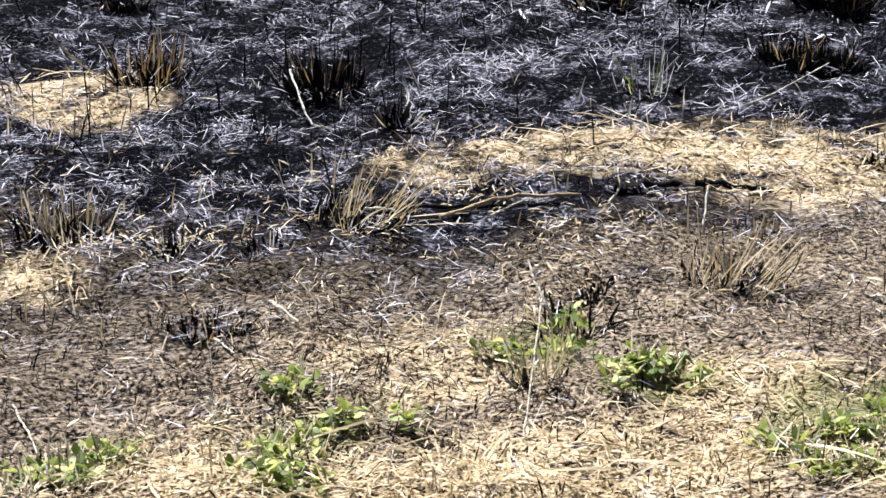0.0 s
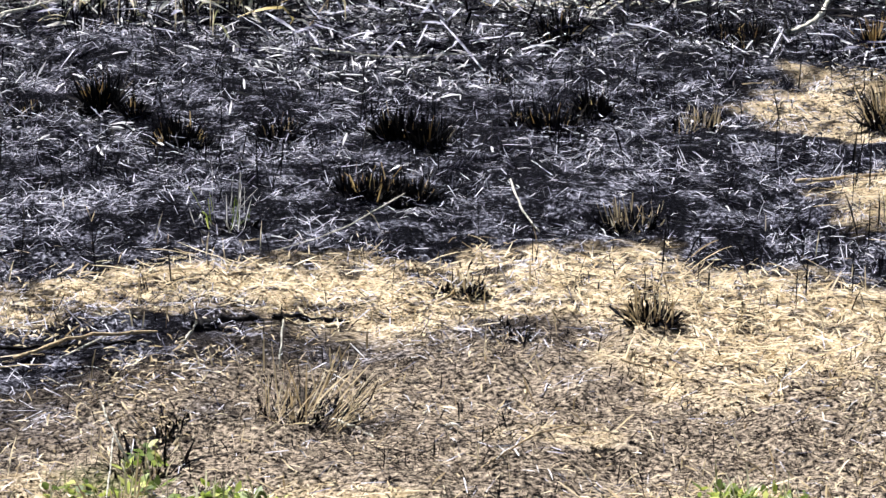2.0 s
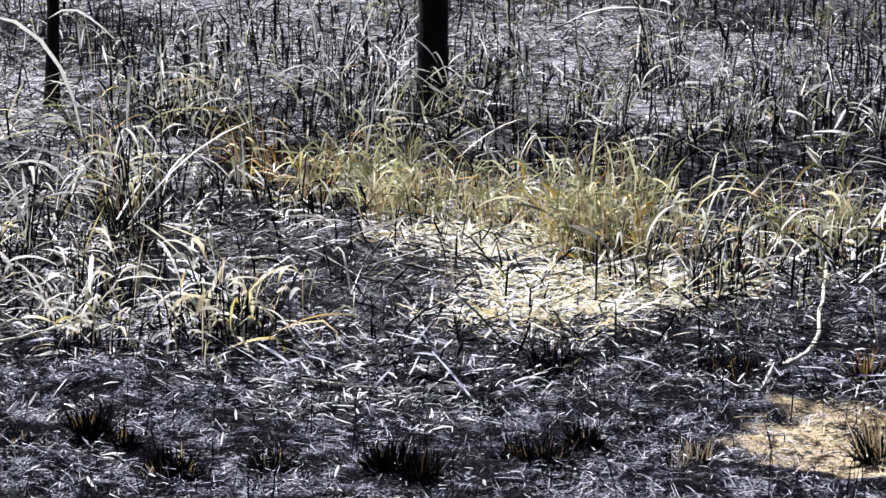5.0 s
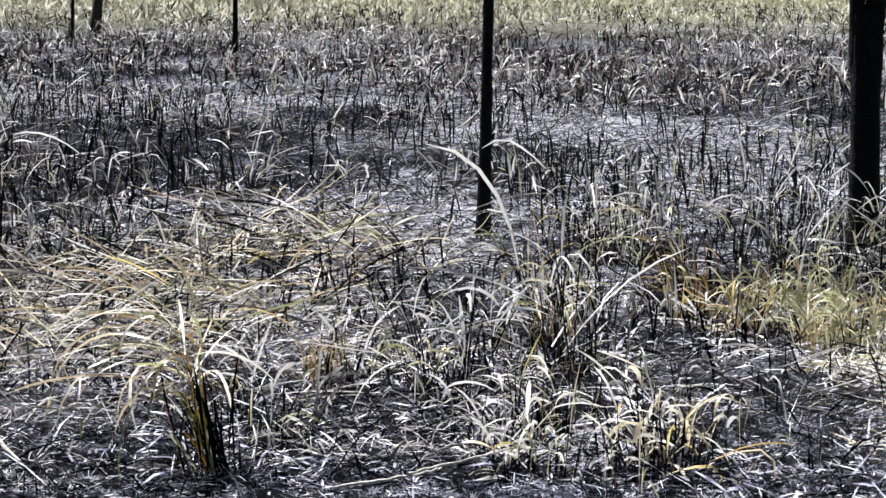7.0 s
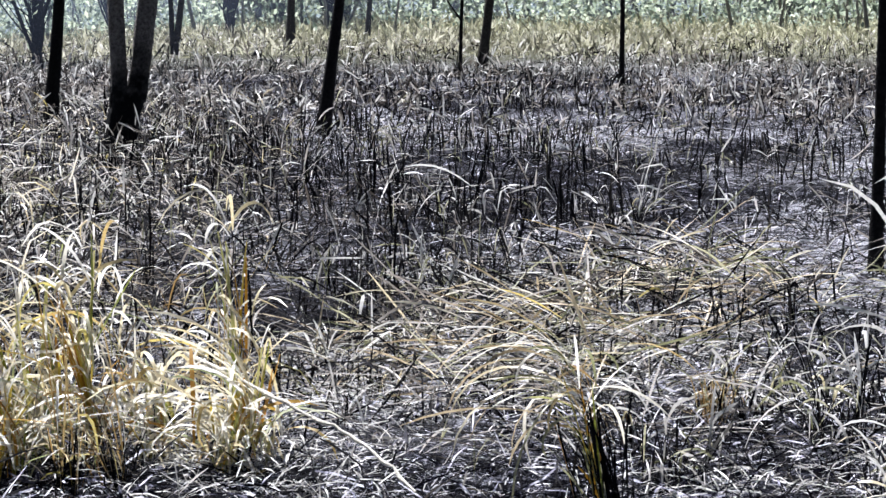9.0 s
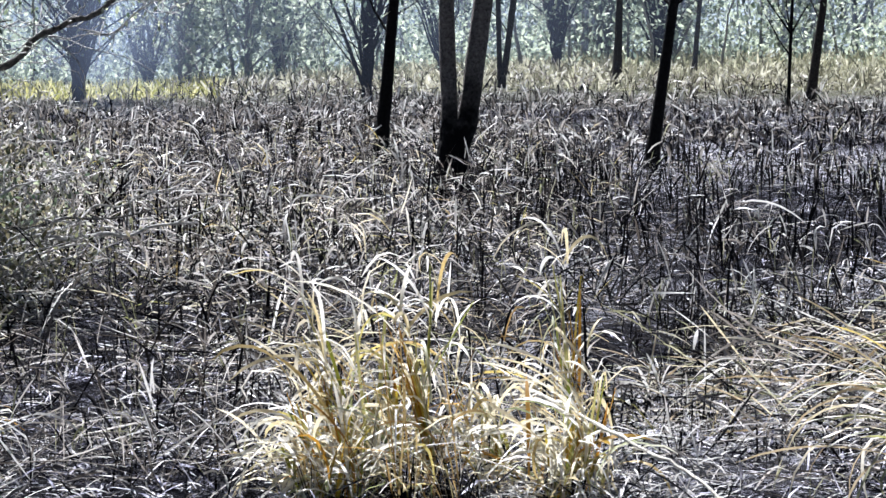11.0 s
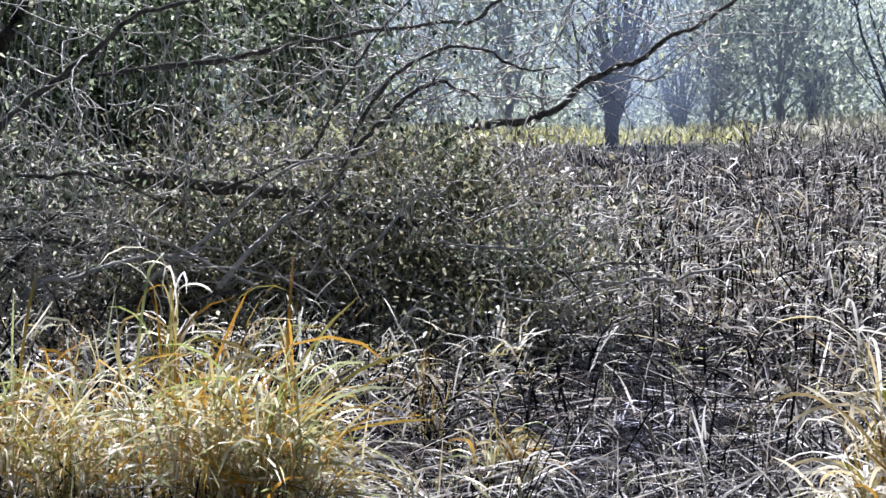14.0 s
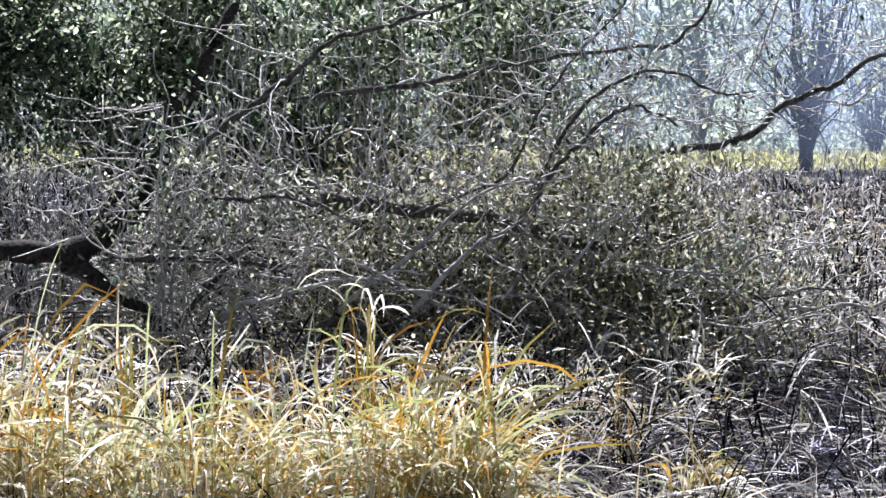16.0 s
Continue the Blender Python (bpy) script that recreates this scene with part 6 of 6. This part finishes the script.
standing("straw_sprigs", "short dry straw stalks standing on the near ground", 900, 4.2, 7.0, -17, 13, lambda x, y: 0.1 + 0.9 * sharp(x, y, 0.3, 103), (0.02, 0.09), (0.002, 0.004), STRAW, 0.6, (-0.3, 1.0), 0.5, 3)
standing("black_stalks", "thin burnt stalks standing on the char", 2200, 6.3, 10.5, -17, 13, lambda x, y: 0.1 + 0.9 * sharp(x, y, 0.5, 105), (0.04, 0.16), (0.002, 0.0045), CHAR, 0.3, (-0.3, 0.6), 0.5, 3)


def tall_side(x, y):
    """Grass stands taller and thicker towards the trees."""
    return 0.75 + 0.3 * np.clip((turn_of(x, y) - 4) / 12, 0, 1)


def reeds(name, label, n, r0, r1, t0, t1, keep, height, leaves, leaf, stem_mat, leaf_mat, power=0.4, stem=0.006, droop=(0.3, 2.6), lean=0.3, segs=4):
    """Standing stems with short leaves that arch and hang off them: stems and leaves each one mass."""
    x, y = scatter(n, r0, r1, t0, t1, power)
    k = rng.random(n) < keep(x, y)
    x, y = x[k], y[k]
    n = len(x)
    h = rng.uniform(*height, n) * tall_side(x, y) * np.clip(np.hypot(x, y) / 19, 0.55, 1)
    az, ln = rng.uniform(0, 6.28, n), np.abs(rng.normal(0, lean, n))
    root = np.stack([x, y, ground_z(x, y) - 0.01], 1)
    stout = np.clip(np.hypot(x, y) / 20, 0.45, 1.15)
    v, f = blades(root, az, h, stem * stout * rng.uniform(0.6, 1.4, n), ln, rng.uniform(-0.2, 0.5, n), 3, rng.uniform(-1, 1, n), 0.4)
    tagged(new(name + "_stems", mesh_of(name + "_stems", v, f, stem_mat)), label + ", the stems", "grass", kind="stuff")
    m = int(n * leaves)
    k = rng.integers(0, n, m)
    way = np.stack([np.sin(ln) * np.cos(az), np.sin(ln) * np.sin(az), np.cos(ln)], 1)[k]
    at = root[k] + way * (h[k] * rng.uniform(0.15, 1.0, m))[:, None]
    v, f = blades(at, rng.uniform(0, 6.28, m), rng.uniform(*leaf[0], m), rng.uniform(*leaf[1], m) * np.clip(stout[k] * 1.15, 0.6, 1.1), rng.uniform(0.1, 1.6, m), rng.uniform(*droop, m) * rng.random(m), segs,
                  rng.uniform(-1.4, 1.4, m), 0.15, np.where(rng.random(m) < 0.3, rng.uniform(0.3, 1.6, m), 0))
    low = np.repeat(ground_z(at[:, 0], at[:, 1]), 2 * (segs + 1))
    v[:, 2] = np.maximum(v[:, 2], low + 0.005)
    tagged(new(name, mesh_of(name, v, f, leaf_mat)), label, "grass", kind="stuff")


def edge(x, y):
    return np.clip((42 - np.hypot(x, y)) / 12, 0, 1) * (1 - 0.75 * cover("ash", x, y)) * np.clip(0.3 + sharp(x, y, 3.2, 91, 0.42, 0.3), 0, 1) * np.clip((np.hypot(x, y) - 9.2 - 1.5 * vnoise(x, y, 1.0, 4)) / 1.5, 0, 1)


reeds("burnt_grass", "black burnt stems with a few pale leaves", 12000, 9.3, 36, -17, 24, lambda x, y: edge(x, y) * sharp(x, y, 1.4, 14, 0.54) * (1 - 0.85 * cover("black", x, y)), (0.15, 0.55), 0.6, ((0.08, 0.32), (0.007, 0.017)), CHAR, PALE, 0.4, 0.012, (0.0, 2.0), 0.3, 5)
reeds("charred_reeds", "upright black stems in the burnt field", 19000, 9.3, 42, -17, 42, lambda x, y: (1 - 0.65 * open_side(x, y)) * edge(x, y) * sharp(x, y, 1.1, 24) * np.clip((np.hypot(x, y) - 7) / 9, 0.3, 1) * (1 - 0.6 * left_side(x, y) * np.clip((18 - np.hypot(x, y)) / 5, 0, 1)), (0.15, 0.55), 0.8, ((0.06, 0.24), (0.008, 0.018)), CHAR, CHAR, 0.4, 0.014, (0.0, 1.6), 0.2)
reeds("pale_reeds", "dry reed grass with pale broken leaves", 9000, 10.5, 42, 5, 42, lambda x, y: left_side(x, y) * edge(x, y) * sharp(x, y, 1.2, 34, 0.52) * (1 - 0.9 * cover("black", x, y)), (0.12, 0.5), 1.5, ((0.07, 0.3), (0.007, 0.016)), CHAR, PALE, 0.35, 0.011, (0.0, 1.2), 0.7)
reeds("brown_reeds", "dry brown reed grass with drooping leaves", 11000, 10.5, 42, 5, 42, lambda x, y: left_side(x, y) * edge(x, y) * sharp(x, y, 1.3, 44, 0.5) * (1 - 0.7 * cover("black", x, y)), (0.12, 0.5), 1.9, ((0.07, 0.3), (0.008, 0.018)), CHAR, BROWN, 0.35, 0.011, (0.0, 1.2), 0.7)
reeds("olive_reeds", "dull green grass among the burnt stems", 4000, 10, 40, -17, 42, lambda x, y: edge(x, y) * sharp(x, y, 1.5, 54), (0.15, 0.45), 1.6, ((0.1, 0.3), (0.006, 0.012)), OLIVE, OLIVE, 0.4)
def far_in(x, y):
    return np.clip((np.hypot(x, y) - 30) / 12, 0, 1) * np.clip((80 - np.hypot(x, y)) / 15, 0, 1)


reeds("far_charred_reeds", "black burnt stems far across the field", 17000, 30, 76, -15, 42, lambda x, y: far_in(x, y) * sharp(x, y, 2.4, 74, 0.42) * (1 - 0.6 * left_side(x, y)), (0.15, 0.5), 0.8, ((0.08, 0.3), (0.016, 0.034)), CHAR, CHAR, 0.35, 0.018, (0.0, 1.6), 0.7, 3)
far_keep = lambda x, y: far_in(x, y) * sharp(x, y, 3.0, 64, 0.45) * (1 - np.clip((turn_of(x, y) - 21) / 2, 0, 1) * np.clip((np.hypot(x, y) - 58) / 6, 0, 1))
reeds("far_grass", "pale dry grass far across the field", 12000, 30, 84, -15, 42, far_keep, (0.12, 0.38), 1.5, ((0.1, 0.35), (0.014, 0.030)), CHAR, PALE, 0.35, 0.014, (0.0, 1.6), 0.5, 3)
reeds("far_brown_grass", "brown dry grass far across the field", 19000, 30, 80, -15, 42, far_keep, (0.12, 0.38), 1.8, ((0.1, 0.35), (0.015, 0.032)), CHAR, BROWN, 0.35, 0.014, (0.0, 1.6), 0.5, 3)
standing("meadow", "yellow-green unburnt meadow at the wood's edge", 60000, 58, 100, -15, 44, lambda x, y: np.clip((np.hypot(x, y) - 58) / 16, 0.05, 1), (0.15, 0.45), (0.03, 0.06), MEADOW, 0.8, (0, 1.6), 0.5, 2)
standing("yellow_meadow", "bright yellow-green grass before the wood", 22000, 60, 92, 21.5, 40, lambda x, y: 0.3 + 0.7 * vnoise(x, y, 4.0, 95), (0.2, 0.5), (0.03, 0.06), YELLOW, 0.9, (0, 1.6), 0.5, 2)
standing("brown_meadow", "tall dry brown brush before the wood", 22000, 62, 96, 5, 22.5, lambda x, y: np.clip((22 - turn_of(x, y)) / 2, 0, 1) * (0.3 + 0.7 * vnoise(x, y, 3.0, 96)), (0.2, 0.55), (0.03, 0.07), DRY_BRUSH, 0.9, (0, 1.8), 0.5, 3)
standing("far_meadow", "tall pale green grass before the wood", 26000, 76, 104, -17, 15, lambda x, y: np.clip((15 - turn_of(x, y)) / 5, 0, 1), (0.3, 0.75), (0.03, 0.07), MEADOW, 0.8, (0, 1.8), 0.5, 3)
